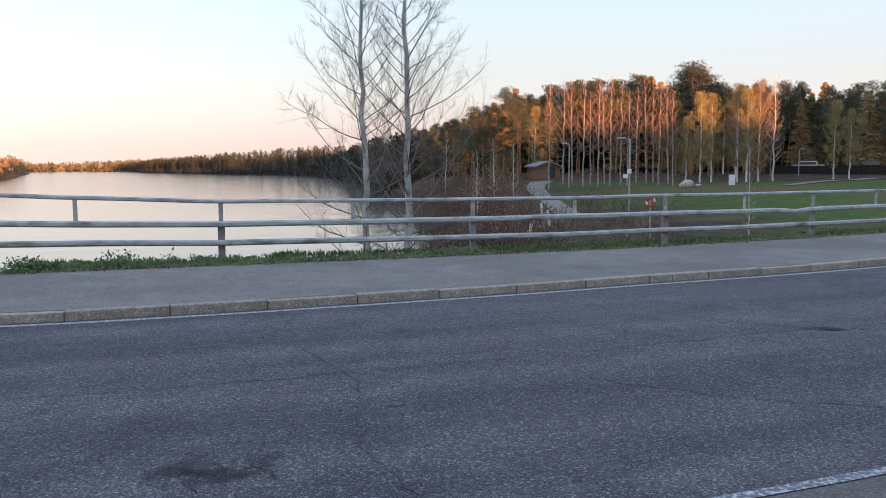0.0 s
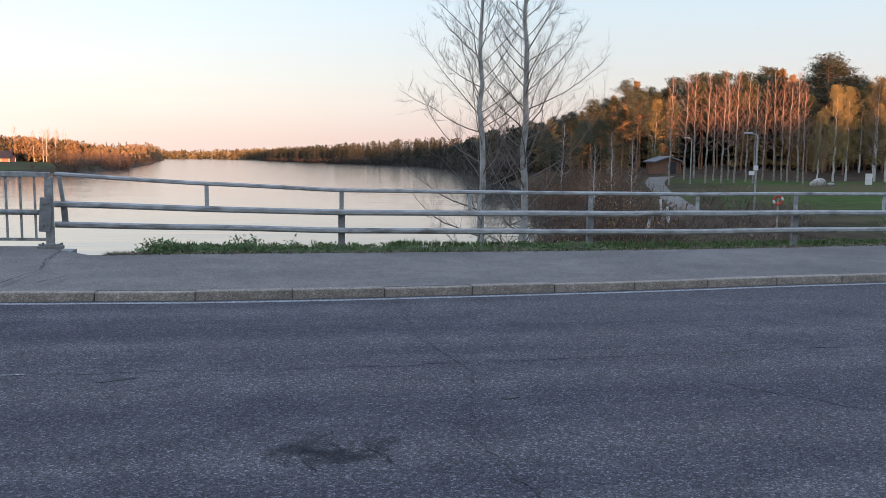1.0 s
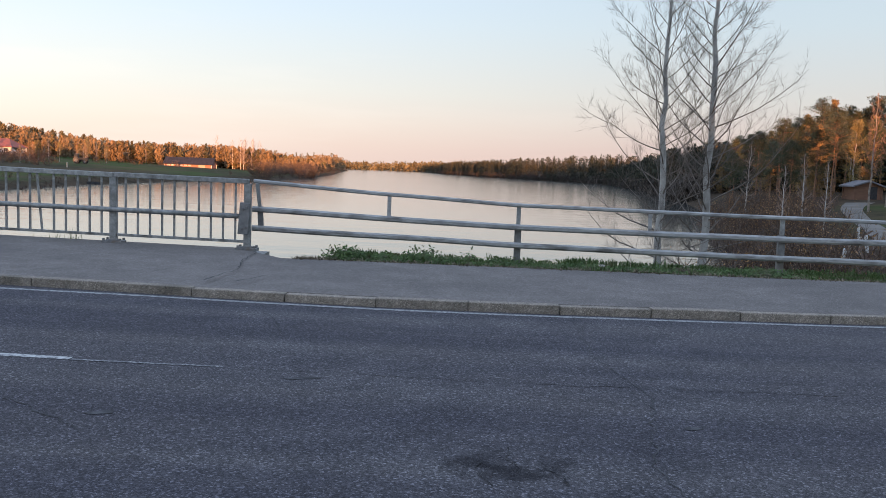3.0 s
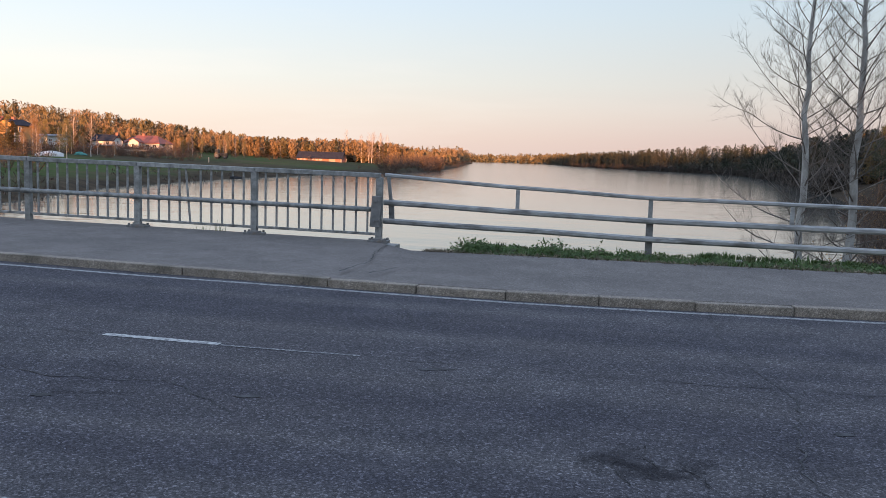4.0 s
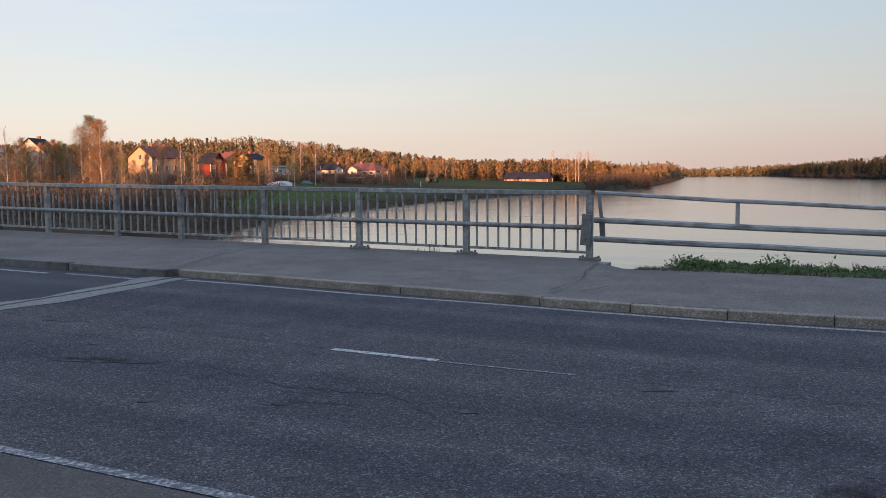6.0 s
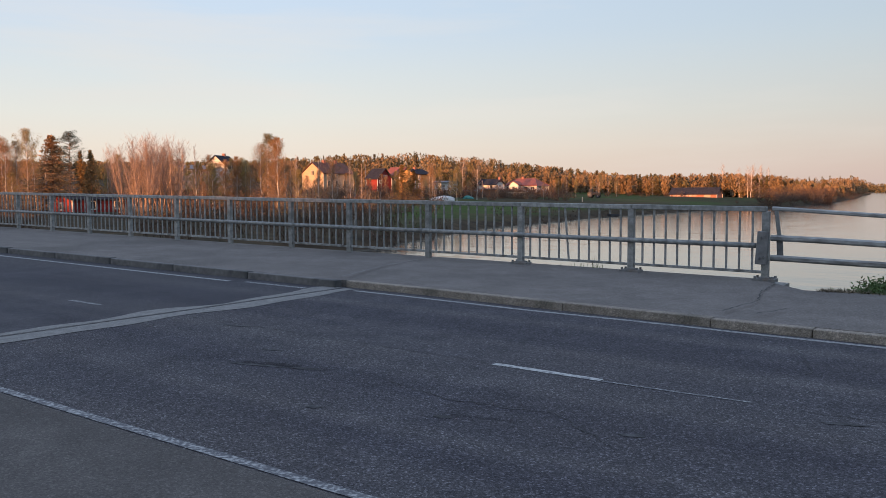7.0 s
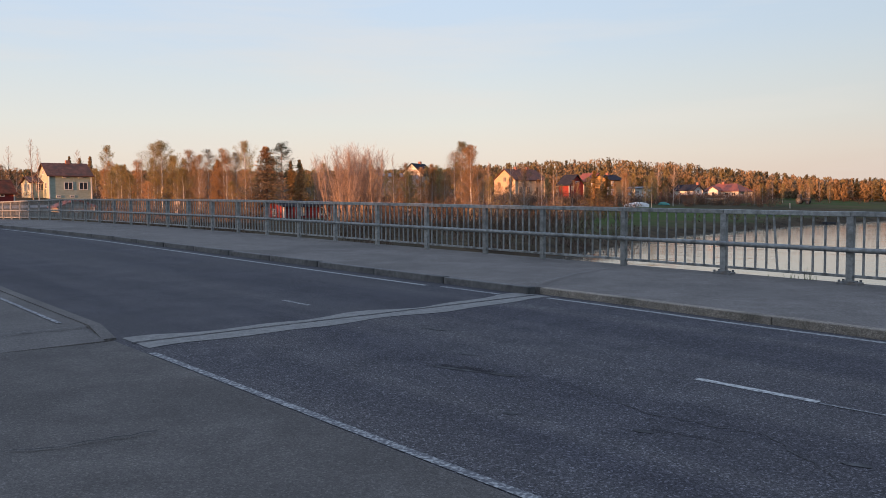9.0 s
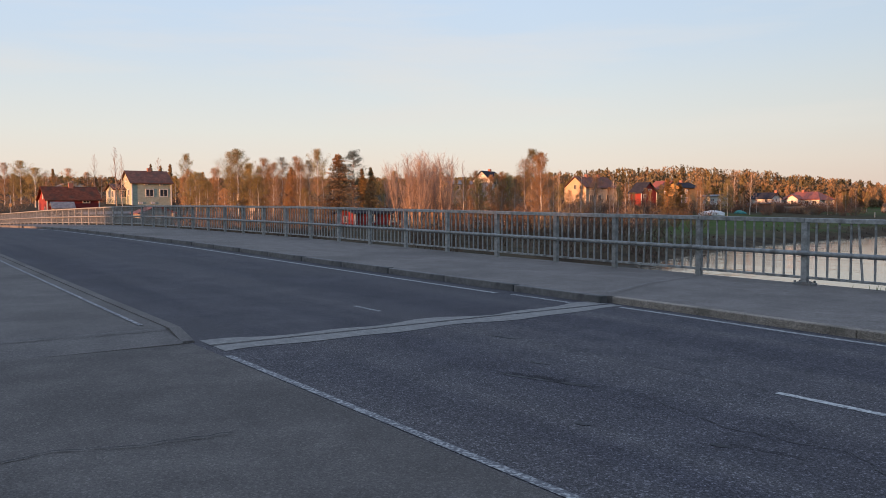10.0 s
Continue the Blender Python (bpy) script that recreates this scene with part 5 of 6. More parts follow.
for az, d, el, k in ((45.3, 150, 1.2, "rust"), (44.8, 160, .9, "rust"), (43.9, 150, .8, "bush"), (43.2, 165, 1.5, "fan"), (42.6, 160, 1.4, "rust"), (42.0, 170, 1.5, "birch"), (41.2, 165, 1.0, "rust"), (40.5, 170, .8, "shrub"), (39.9, 175, 1.2, "rust"), (39.2, 175, 1.5, "birch"),
                     (37.4, 180, 1.1, "rust"), (36.9, 185, 1.4, "rust"), (36.4, 190, .9, "fan"), (35.4, 190, 1.1, "birch"), (34.7, 195, 1.3, "birch"), (34.0, 200, 1.0, "rust"), (33.2, 200, .9, "fan"), (32.2, 205, .5, "rust"), (31.7, 210, .5, "shrub"), (30.6, 212, .3, "shrub"), (29.6, 212, .35, "shrub"),
                     (29.0, 215, .6, "rust"), (28.5, 220, .7, "rust"), (28.0, 225, .9, "birch"), (27.4, 235, 1.0, "fan"), (26.8, 240, .9, "birch"), (52.3, 130, 1.9, "rust"), (51.4, 135, 1.7, "rust"), (50.3, 135, 1.4, "rust"), (49.4, 125, 2.2, "birch"), (46.4, 130, 2.2, "rust"), (45.9, 120, 1.6, "birch"), (45.9, 140, 2.6, "fan"), (43.6, 138, 2.3, "fan"), (44.5, 132, 1.6, "birch1"), (38.3, 190, 1.9, "birch1"), (36.2, 200, 1.7, "birch1"), (34.6, 205, 2.4, "fan"), (41.0, 190, 1.0, "birch2"), (40.2, 188, 1.3, "rust2"), (71.4, 130, 2.2, "rust"), (70.6, 125, 2.4, "birch"), (22.1, 262, -.3, "spruce0")):
    x, y = polar(az, d)
    plant(k, x, y, max(1.2, top_height(x, y, el)), rnd, "trees on the far bank")
for k, az, d, el in (("birch2", 83.4, 190, 2.4), ("rust2", 82.4, 200, 2.5), ("birch2", 81.4, 186, 2.2), ("rust2", 79.0, 215, 2.2), ("birch2", 77.9, 220, 2.0), ("rust2", 76.4, 222, 2.2), ("rust0", 77.2, 218, 2.4), ("birch2", 71.9, 190, 2.2), ("rust2", 71.0, 150, 2.6), ("birch2", 82.9, 165, 1.3), ("bush", 81.3, 150, .8), ("bush", 82.2, 155, .9), ("spruce1", 83.8, 210, 2.7)):
    x, y = polar(az, d)
    plant(k, x, y, top_height(x, y, el), rnd, "trees on the far bank", wide=1.35)
hedge = []
for i in range(900):
    az = rnd.uniform(27.2, 46)
    d = rnd.uniform(222, 240) if az < 33.5 else rnd.uniform(198, 214) if az < 39 else rnd.uniform(168, 192)
    hedge.append((*polar(az, d), rnd.uniform(.8, 2.2) * 1.3))
hedge += [(*polar(rnd.uniform(28.2, 33.4), rnd.uniform(237, 243)), rnd.uniform(1.6, 2.5)) for _ in range(220)]
undergrowth("undergrowth", "reddish brown hedge bushes below the houses", hedge, 65, mat("hedge_twigs", (0.090, 0.050, 0.036), (0.160, 0.092, 0.060), 2, .9, island=.35))
for i in range(60):
    az = rnd.uniform(27.5, 38)
    x, y = polar(az, rnd.uniform(205, 238) if az < 33.5 else rnd.uniform(190, 222))
    plant(rnd.choice(("shrub", "bush", "shrub")), x, y, rnd.uniform(1.2, 2.3), rnd, "bushes by the houses", wide=1.4)
# wood behind the long red house and up the slope: medium distance trees
for i in range(120):
    az = rnd.uniform(12.8, 42)
    k = float(np.interp(az, [12.8, 17, 24, 30, 42], [.75, 1.15, 1.15, 1.35, 1.75]))
    d = rnd.uniform(300, 340) if az < 24 else rnd.uniform(250, 330)
    x, y = polar(az, d)
    if -shore_gap(LEFT_SHORE, x, y) > 8:
        plant(rnd.choice(("rust", "birch", "fan", "rust", "birch", "pine")), x, y, max(4, top_height(x, y, k * rnd.uniform(.55, 1.0))), rnd, "trees up the slope")
for az, d, el in ((15.7, 305, 1.6), (16.2, 305, 1.5), (14.9, 310, 1.65), (15.3, 315, 1.7), (14.4, 312, 1.5), (15.5, 300, 1.6), (15.0, 304, 1.6), (17.3, 318, 1.8)):
    x, y = polar(az, d)
    plant("fan", x, y, top_height(x, y, el), rnd, "trees up the slope", wide=1.5)


# brown willows on the point below the long brick building
for i in range(34):
    y = rnd.uniform(216, 300)
    x = float(np.interp(y, [p[1] for p in LEFT_SHORE[3:]], [p[0] for p in LEFT_SHORE[3:]])) - rnd.uniform(.8, 9)
    plant("shrub", x, y, rnd.uniform(3.0, 5.8), rnd, "willows on the point", wide=1.5)
# far woods: rows of small trees joined into one sheet of growth
def far_wood(name, label, samples, seed, material, broad=0.22, blobs=72, pointed=.55, size=1.0):
    """Conifers of drooping sprays in tiers, and budding trees of upright slivers with a thin stem each."""
    rnd = random.Random(seed)
    v, f = [], []

    def sliver(p, d, e):
        o = len(v)
        v.extend((p - d, p + e, p + d, p - e))
        f.append((o, o + 1, o + 2, o + 3))

    for x, y, h in samples:
        z = max(land(x, y), WATER)
        conifer, wide = rnd.random() < pointed, broad * rnd.uniform(.6, 1.5)
        a = rnd.uniform(0, 6.283)
        if not conifer:
            sliver(Vector((x, y, z + h * .45)), Vector((rnd.gauss(0, .015) * h, 0, h * .5)), Vector((math.cos(a), math.sin(a), 0)) * h * .008)
        for _ in range(blobs):
            k = rnd.random() ** (.8 if conifer else .9)
            a, q = rnd.uniform(0, 6.283), rnd.random() ** .6
            if conifer:
                w = h * wide * (1.03 - k) * (.75 + .35 * math.sin(k * 46 + x))
                p = Vector((x + math.cos(a) * w * q, y + math.sin(a) * w * q, z + h * (.05 + .95 * k)))
                n = rnd.uniform(.32, .62) * size * (1.35 - .6 * k)
                sliver(p, Vector((math.cos(a), math.sin(a), rnd.uniform(-.7, .1))) * n, Vector((-math.sin(a), math.cos(a), rnd.uniform(-.3, .3))) * n * .5)
            else:
                w = h * wide * (.35 + .65 * math.sin(math.pi * min(1, k * .92 + .06)))
                p = Vector((x + math.cos(a) * w * q, y + math.sin(a) * w * q, z + h * (.05 + .93 * k)))
                n = rnd.uniform(.28, .58) * size
                b = rnd.uniform(0, 6.283)
                sliver(p, Vector((rnd.gauss(0, .5), rnd.gauss(0, .5), .8)) * n, Vector((math.cos(b), math.sin(b), rnd.gauss(0, .4))) * n * .38)
    return tagged(new(name, mesh_of(name, v, f, material)), label, "woods", kind="stuff")


# conifers with the low sun's warmth mixed into the colour
FARLITGREEN = mat("far_lit_conifers", (0.098, 0.088, 0.042), (0.205, 0.155, 0.074), .05, .9, island=.4, through_light=.15)
# budding trees, brightened in colour as the evening sun lights them
FARLITRUST = mat("far_lit_birches", (0.180, 0.126, 0.068), (0.300, 0.204, 0.110), .05, .9, island=.35, through_light=.25)
rnd = random.Random(44)
hill, mixed_wood, right_wood, right_edge = [], [], [], []
for i in range(1500):
    az, d = rnd.uniform(24, 86), rnd.uniform(330, 520)
    x, y = polar(az, d)
    el = float(np.interp(az, [24, 28, 33, 38, 44, 50, 60, 86], [1.3, 1.7, 2.35, 2.8, 2.6, 2.2, 2.1, 2.1]))
    h = top_height(x, y, el) * rnd.uniform(.72, 1.02)
    if h > 3:
        (hill if rnd.random() < .6 else mixed_wood).append((x, y, min(h, 26)))
for i in range(1000):
    t = rnd.random()
    y = 330 + 1200 * t ** 1.5
    x = float(np.interp(y, [p[1] for p in LEFT_SHORE[3:]], [p[0] for p in LEFT_SHORE[3:]])) - 6 - 110 * rnd.random() ** 1.6
    (hill if rnd.random() < .35 else mixed_wood).append((x, y, rnd.uniform(6.5, 13.5) * (1 if y > 620 else .72 if y > 470 else .42)))
for i in range(1250):
    t = rnd.random()
    y = 175 + 1300 * t ** 1.7
    x = float(np.interp(y, [p[1] for p in RIGHT_SHORE[4:]], [p[0] for p in RIGHT_SHORE[4:]])) + 0.8 + 120 * rnd.random() ** 1.8
    (right_wood if rnd.random() < .7 else right_edge).append((x, y, rnd.uniform(9, 14.5) * (1 if y > 400 else .75)))
for i in range(800):
    az, d = rnd.uniform(11.5, 44), rnd.uniform(300, 345)
    k = float(np.interp(az, [11.5, 14, 17, 24, 30, 44], [.35, .95, 1.15, 1.1, 1.35, 1.7]))
    x, y = polar(az, d)
    if -shore_gap(LEFT_SHORE, x, y) > 6:
        (mixed_wood if rnd.random() < .75 else hill).append((x, y, max(3, top_height(x, y, k * rnd.uniform(.6, 1.05)))))
shore_scrub = []
for i in range(1100):
    y = 150 + 1000 * rnd.random() ** 1.6
    x = float(np.interp(y, [p[1] for p in RIGHT_SHORE[4:]], [p[0] for p in RIGHT_SHORE[4:]])) + 0.3 + 5 * rnd.random()
    shore_scrub.append((x, y, rnd.uniform(1.6, 4.5)))
park_depth = []
for i in range(420):
    az, d = rnd.uniform(-62, -17.5), rnd.uniform(150, 205)
    x, y = polar(az, d)
    el = float(np.interp(-az, [-p[0] for p in PARK], [p[1] for p in PARK]))
    if shore_gap(RIGHT_SHORE, x, y) > 6:
        park_depth.append((x, y, max(4, top_height(x, y, el * .92) * rnd.uniform(.55, .95))))
horizon = []
for i in range(1300):
    az, d = rnd.uniform(-13, 14), rnd.uniform(1450, 2300)
    x, y = polar(az, d)
    horizon.append((x, y, 11 + 7 * rnd.random() ** 2 + 3 * noise.noise((az * .6, 2.0, 9.0))))
far_wood("far_woods", "thin line of conifers on the horizon", horizon, 6, FARLITGREEN, broad=.5, blobs=44, size=5)
far_wood("far_woods", "distant pine wood on the rise", hill, 1, FARLITGREEN, broad=.2, blobs=110, size=1.75)
far_wood("far_woods", "distant budding birches along the river", mixed_wood, 2, FARLITRUST, broad=.25, blobs=110, pointed=.15, size=1.5)
# the right bank's shade is put into this darker conifer colour
FARSHADEGREEN = mat("far_shaded_conifers", (0.018, 0.024, 0.014), (0.040, 0.042, 0.023), .05, .9, island=.4, through_light=.1)
# budding trees again, dimmed in colour for the shaded right shore
FARSHADEBROWN = mat("far_shaded_trees", (0.036, 0.036, 0.023), (0.074, 0.062, 0.038), .05, .9, island=.35, through_light=.2)
far_wood("far_woods", "conifer wood along the far shore, shade mixed into its colour", right_wood, 3, FARSHADEGREEN, broad=.22, blobs=180, size=1.3)
far_wood("far_woods", "budding trees along the far shore", right_edge, 4, FARSHADEBROWN, broad=.24, blobs=180, pointed=.1, size=1.1)
far_wood("far_woods", "dark leafless scrub along the far water edge", shore_scrub, 8, mat("far_scrub", (0.030, 0.024, 0.019), (0.062, 0.046, 0.034), .2, .9, island=.3), broad=.7, blobs=50, pointed=0, size=1.2)
far_wood("far_woods", "pines deep in the park wood, shade mixed into their colour", park_depth, 9, FARSHADEGREEN, broad=.2, blobs=170, pointed=.8, size=2.0)
# unseen trees added behind the road to block the low sun
shade_wood = [(x, rnd.uniform(-120, -66), rnd.uniform(5, 7.5) - 1.2 * smooth(-10, 15, x) + 6 * smooth(82, 100, x)) for x in [rnd.uniform(-40, 300) for _ in range(900)]]
far_wood("far_woods", "unseen wood added behind the road to cast shade", shade_wood, 5, FARLITGREEN, broad=.34, blobs=64, size=2.4)

# ---- houses ----
def paint_mat(name, c, dark=0.82):
    return mat(name, tuple(v * dark for v in c), c, 1.2, 0.8, 0.1, 12, c=tuple(v * 0.75 for v in c), c_scale=0.5, c_at=0.68, stretch=(1, 1, 3))


YELLOW, GREEN, RED, WHITE, CREAM = (paint_mat(n, c) for n, c in (("yellow_boards", (0.50, 0.37, 0.25)), ("green_boards", (0.37, 0.41, 0.33)), ("red_boards", (0.235, 0.028, 0.026)), ("white_boards", (0.66, 0.645, 0.62)), ("cream_boards", (0.54, 0.46, 0.36))))
BRICK = paint_mat("red_brick_wall", (0.30, 0.135, 0.100))
ORANGE = paint_mat("ochre_boards", (0.46, 0.27, 0.11))
BROWNWOOD = paint_mat("brown_timber", (0.20, 0.105, 0.065))
GREYWOOD = paint_mat("grey_timber", (0.36, 0.31, 0.26))
ROOFDARK = mat("dark_roof", (0.020, 0.022, 0.030), (0.040, 0.042, 0.055), 2, 0.85, sheen=0.08)
ROOFBROWN = mat("brown_tin_roof", (0.095, 0.044, 0.034), (0.165, 0.078, 0.056), 1.5, 0.6, c=(0.08, 0.05, 0.04), c_scale=.6, sheen=0.1)
ROOFRED = mat("red_tile_roof", (0.17, 0.050, 0.036), (0.25, 0.075, 0.052), 2, 0.7)
ROOFGREY = mat("grey_felt_roof", (0.13, 0.13, 0.14), (0.22, 0.22, 0.23), 2, 0.8)
GLASS = mat("window_glass", (0.03, 0.035, 0.045), (0.06, 0.07, 0.08), 1, 0.08)
LAMPGREY = mat("lamp_post_grey", (0.24, 0.25, 0.25), (0.36, 0.37, 0.37), 4, 0.5, metal=.4)
DARKWOOD = mat("dark_timber", (0.018, 0.015, 0.013), (0.034, 0.028, 0.024), 4, 0.92, sheen=0.1)
BLACK = mat("dark_metal", (0.015, 0.015, 0.017), (0.035, 0.035, 0.04), 4, 0.5)


def window(parent, at, turn, w, h, frame_mat):
    """A window on a wall: a casing of four bars, a mullion and a pane."""
    win = part_mesh("window", mesh_of("window", [], [], frame_mat), parent)
    bm = bmesh.new()
    t = 0.12
    for x0, x1, z0, z1 in ((-w / 2, w / 2, h / 2 - t, h / 2), (-w / 2, w / 2, -h / 2, -h / 2 + t), (-w / 2, -w / 2 + t, -h / 2 + t, h / 2 - t), (w / 2 - t, w / 2, -h / 2 + t, h / 2 - t), (-.04, .04, -h / 2 + t, h / 2 - t)):
        box(bm, x0, x1, -0.06, 0.03, z0, z1)
    me = bpy.data.meshes.new("window")
    bm.to_mesh(me)
    bm.free()
    me.materials.append(frame_mat)
    win.data = me
    win.matrix_basis = pose(*at, 0, 0, turn)
    part("pane", boxed(-w / 2 + t, w / 2 - t, -0.025, 0.02, -h / 2 + t, h / 2 - t), GLASS, win)
    return win


def house(name, label, category, cx, cy, z, w, l, wall_h, rise, ridge, wall_mat, roof_mat, trim=None, windows=(), chimneys=(), door=None, hip=0.0, turn=0.0, group="houses on the far bank"):
    """w along x, l along y; the ridge runs along the given axis. windows: (face, along, height, width, tall)."""
    trim = trim or WHITE
    ob = thing(name, pose(cx, cy, z, 0, 0, turn), label, category, group)
    if ridge == "y":
        a, b, q = w / 2, l / 2, 0
    else:
        a, b, q = l / 2, w / 2, 90
    # body with gables: local frame with the ridge along its y
    v = [(-a, -b, -1.5), (a, -b, -1.5), (a, b, -1.5), (-a, b, -1.5), (-a, -b, wall_h), (a, -b, wall_h), (a, b, wall_h), (-a, b, wall_h), (0, -b + hip * a, wall_h + rise), (0, b - hip * a, wall_h + rise)]
    f = [(0, 1, 5, 8, 4), (1, 2, 6, 5), (2, 3, 7, 9, 6), (3, 0, 4, 7)]
    body = part_mesh("wall", mesh_of("wall", v, f, wall_mat), ob, turn=(0, 0, q))
    o, t = 0.45, 0.16
    k = rise / a
    for s in (-1, 1):
        e, d = s * (a + o), wall_h - k * o
        top, hb = wall_h + rise + 0.04, hip * a
        v = [(e, -b - o, d), (0, -b - o + hb, top), (0, b + o - hb, top), (e, b + o, d)]
        v += [(x, y, zz + t) for x, y, zz in v]
        f = [(0, 1, 2, 3), (4, 7, 6, 5), (0, 4, 5, 1), (1, 5, 6, 2), (2, 6, 7, 3), (3, 7, 4, 0)]
        part_mesh("roof", mesh_of("roof", v, f, roof_mat), ob, turn=(0, 0, q))
    if hip:
        for s in (-1, 1):
            v = [(-a - o, s * (b + o), wall_h - k * o), (a + o, s * (b + o), wall_h - k * o), (0, s * (b + o - hip * a), wall_h + rise + .04 + t)]
            part_mesh("roof", mesh_of("roof", v, [(0, 1, 2)], roof_mat), ob, turn=(0, 0, q))
    # corner and barge boards
    for x in (-w / 2 - .03, w / 2 + .03):
        for y in (-l / 2 - .03, l / 2 + .03):
            part("corner_board", boxed(x - .09, x + .09, y - .09, y + .09, -1.4, wall_h - 0.05), trim, ob)
    for face, s, zz, ww, hh in windows:
        at, tn = {"+x": ((w / 2 + .02, s, zz), 90), "-y": ((s, -l / 2 - .02, zz), 0)}[face]
        window(ob, at, tn, ww, hh, trim)
    for x, y in chimneys:
        part("chimney", boxed(x - .35, x + .35, y - .35, y + .35, wall_h + rise * .5, wall_h + rise + .75, .03), BRICK, ob)
    if door:
        face, s, ww, hh, m = door
        at, tn = {"+x": ((w / 2 + .02, s, hh / 2), 90), "-y": ((s, -l / 2 - .02, hh / 2), 0)}[face]
        d = part("door", boxed(-ww / 2, ww / 2, -.05, .03, -hh / 2, hh / 2, .01), m, ob)
        d.matrix_basis = pose(*at, 0, 0, tn)
    return ob


def corner(az, d, w, l):
    """Centre of a house whose corner towards the eye stands at that bearing."""
    x, y = polar(az, d)
    return x - w / 2, y + l / 2


cx, cy = corner(44.16, 200, 7, 10.5)
house("house", "yellow wooden two-storey house with brown roof", "house", cx, cy, 1.9, 7, 10.5, 4.6, 2.4, "y", YELLOW, ROOFBROWN, CREAM,
      [("+x", s, 2.0, 1.2, 1.6) for s in (-3.4, -.6, 2.4)] + [("+x", s, 4.0, 1.0, .5) for s in (-3.4, -.6, 2.4)] + [("-y", 0, 4.6, 1.0, 1.3)], [(0, -1.5), (0, 2.6)])
cx, cy = corner(74.58, 170, 7.3, 7.5)
house("house", "pale green wooden house with white trim and brown roof", "house", cx, cy, 2.6, 7.3, 7.5, 4.2, 2.2, "y", GREEN, ROOFBROWN, WHITE,
      [("+x", -.4, 2.2, 1.6, 1.5), ("+x", 2.3, 2.2, 1.6, 1.5), ("+x", -1.1, 3.85, .7, .35), ("+x", 1.8, 3.85, .7, .35), ("+x", -2.2, .2, .8, .4), ("+x", .2, .2, .8, .4), ("-y", -1.5, 2.3, 1.2, 1.3), ("-y", 1.5, 2.3, 1.2, 1.3), ("-y", 0, 4.8, .9, .9)], [(0, .6)])
cx, cy = corner(74.85, 172, 7, 3.5)
house("house_porch", "pale green glazed porch beside the green house", "porch", cx - 1.5, cy - 1.9, 2.6, 6, 3.4, 2.9, 1.0, "y", GREEN, ROOFBROWN, WHITE, [("+x", 0, 2.0, 1.6, 1.5), ("-y", -1.2, 2.0, 1.2, 1.5), ("-y", 1.4, 2.0, 1.2, 1.5)])
cx, cy = corner(79.55, 150, 7, 8.0)
house("barn", "dark red timber house with brown tin roof", "house", cx, cy, 0.2, 7, 8.0, 3.1, 2.0, "y", RED, mat("rusty_tin_roof", (0.085, 0.030, 0.020), (0.16, 0.058, 0.036), 1.5, .8, c=(.07, .04, .03), c_scale=.8, sheen=.05), WHITE, [("+x", 2.0, .9, 1.5, .8), ("+x", 2.0, 2.7, 1.2, .5), ("-y", 0, 3.6, .7, .9), ("-y", 1.5, 1.4, .8, 1.0)], [(0.2, .3)])
house("barn_porch", "small pale porch with grey roof on the red house", "porch", cx + 4.2, cy - 1.9, 0.75, 1.4, 2.8, 1.35, .6, "y", CREAM, ROOFGREY, WHITE, [("+x", .6, .9, 1.3, .8)])
x, y = polar(78.2, 235)
house("house", "white gabled house with grey roof behind trees", "house", x, y, 3.8, 7, 9, 3.2, 1.7, "x", WHITE, ROOFGREY, WHITE, [("+x", 0, 3.6, .9, .8)])
x, y = polar(73.3, 112)
house("shed", "small pale timber shed with rusty red roof", "shed", x, y, -0.75, 3.0, 4.0, 1.9, .7, "x", GREYWOOD, ROOFRED, WHITE, [("+x", 0, .9, .7, .8)])
x, y = polar(59.2, 103)
house("cabin", "bright red cabin with dark roof and white windows", "cabin", x, y + .6, -0.75, 4.6, 7.6, 1.75, .45, "y", RED, ROOFDARK, WHITE, [("+x", -1.5, 1.1, .9, 1.0), ("+x", 1.6, 1.1, .9, 1.0), ("-y", 0, 1.0, .8, .9)], [])
x, y = polar(57.4, 100)
deck_ob = thing("terrace", pose(x, y, -0.9, 0, 0, 0), "wooden terrace railing beside the red cabin", "terrace", "houses on the far bank")
part("floor_board", boxed(-1.4, 1.4, -1.6, 1.6, -.8, .15, .02), GREYWOOD, deck_ob)
for k in range(5):
    part("post", boxed(1.3, 1.4, -1.6 + .78 * k, -1.5 + .78 * k, .15, 1.0), GREYWOOD, deck_ob)
part("hand_rail", boxed(1.28, 1.42, -1.65, 1.65, 1.0, 1.08), GREYWOOD, deck_ob)
x, y = polar(50.85, 215)
house("house", "white house with steep dark roof", "house", x, y, 4.4, 6.5, 7, 3.6, 2.9, "y", WHITE, ROOFDARK, WHITE, [("-y", 0, 4.3, .9, 1.0), ("-y", -1.4, 2.0, 1.0, 1.2), ("-y", 1.4, 2.0, 1.0, 1.2)], [(0, 1)], turn=24)
x, y = polar(53.0, 205)
house("house", "low grey house behind birches", "house", x, y, 4.0, 6, 8, 3.4, .8, "y", GREYWOOD, ROOFGREY, WHITE, [("+x", -2, 2.6, 1.2, 1.0), ("+x", 1, 2.6, 1.2, 1.0)])
x, y = polar(40.35, 212)
house("house", "red house with dark blue roof and white window", "house", x, y, 3.3, 3.6, 5.6, 2.0, 2.3, "x", RED, ROOFDARK, WHITE, [("+x", .3, 2.5, 1.4, .6), ("+x", -1.6, 1.0, 1.0, 1.0)], [])
x, y = polar(39.0, 235)
house("house", "ochre house with reddish roof", "house", x, y, 4.6, 5, 5.5, 2.0, 2.0, "x", ORANGE, ROOFRED, WHITE, [("+x", 0, 2.4, .8, .7)], [(1, 0)])
x, y = polar(37.9, 215)
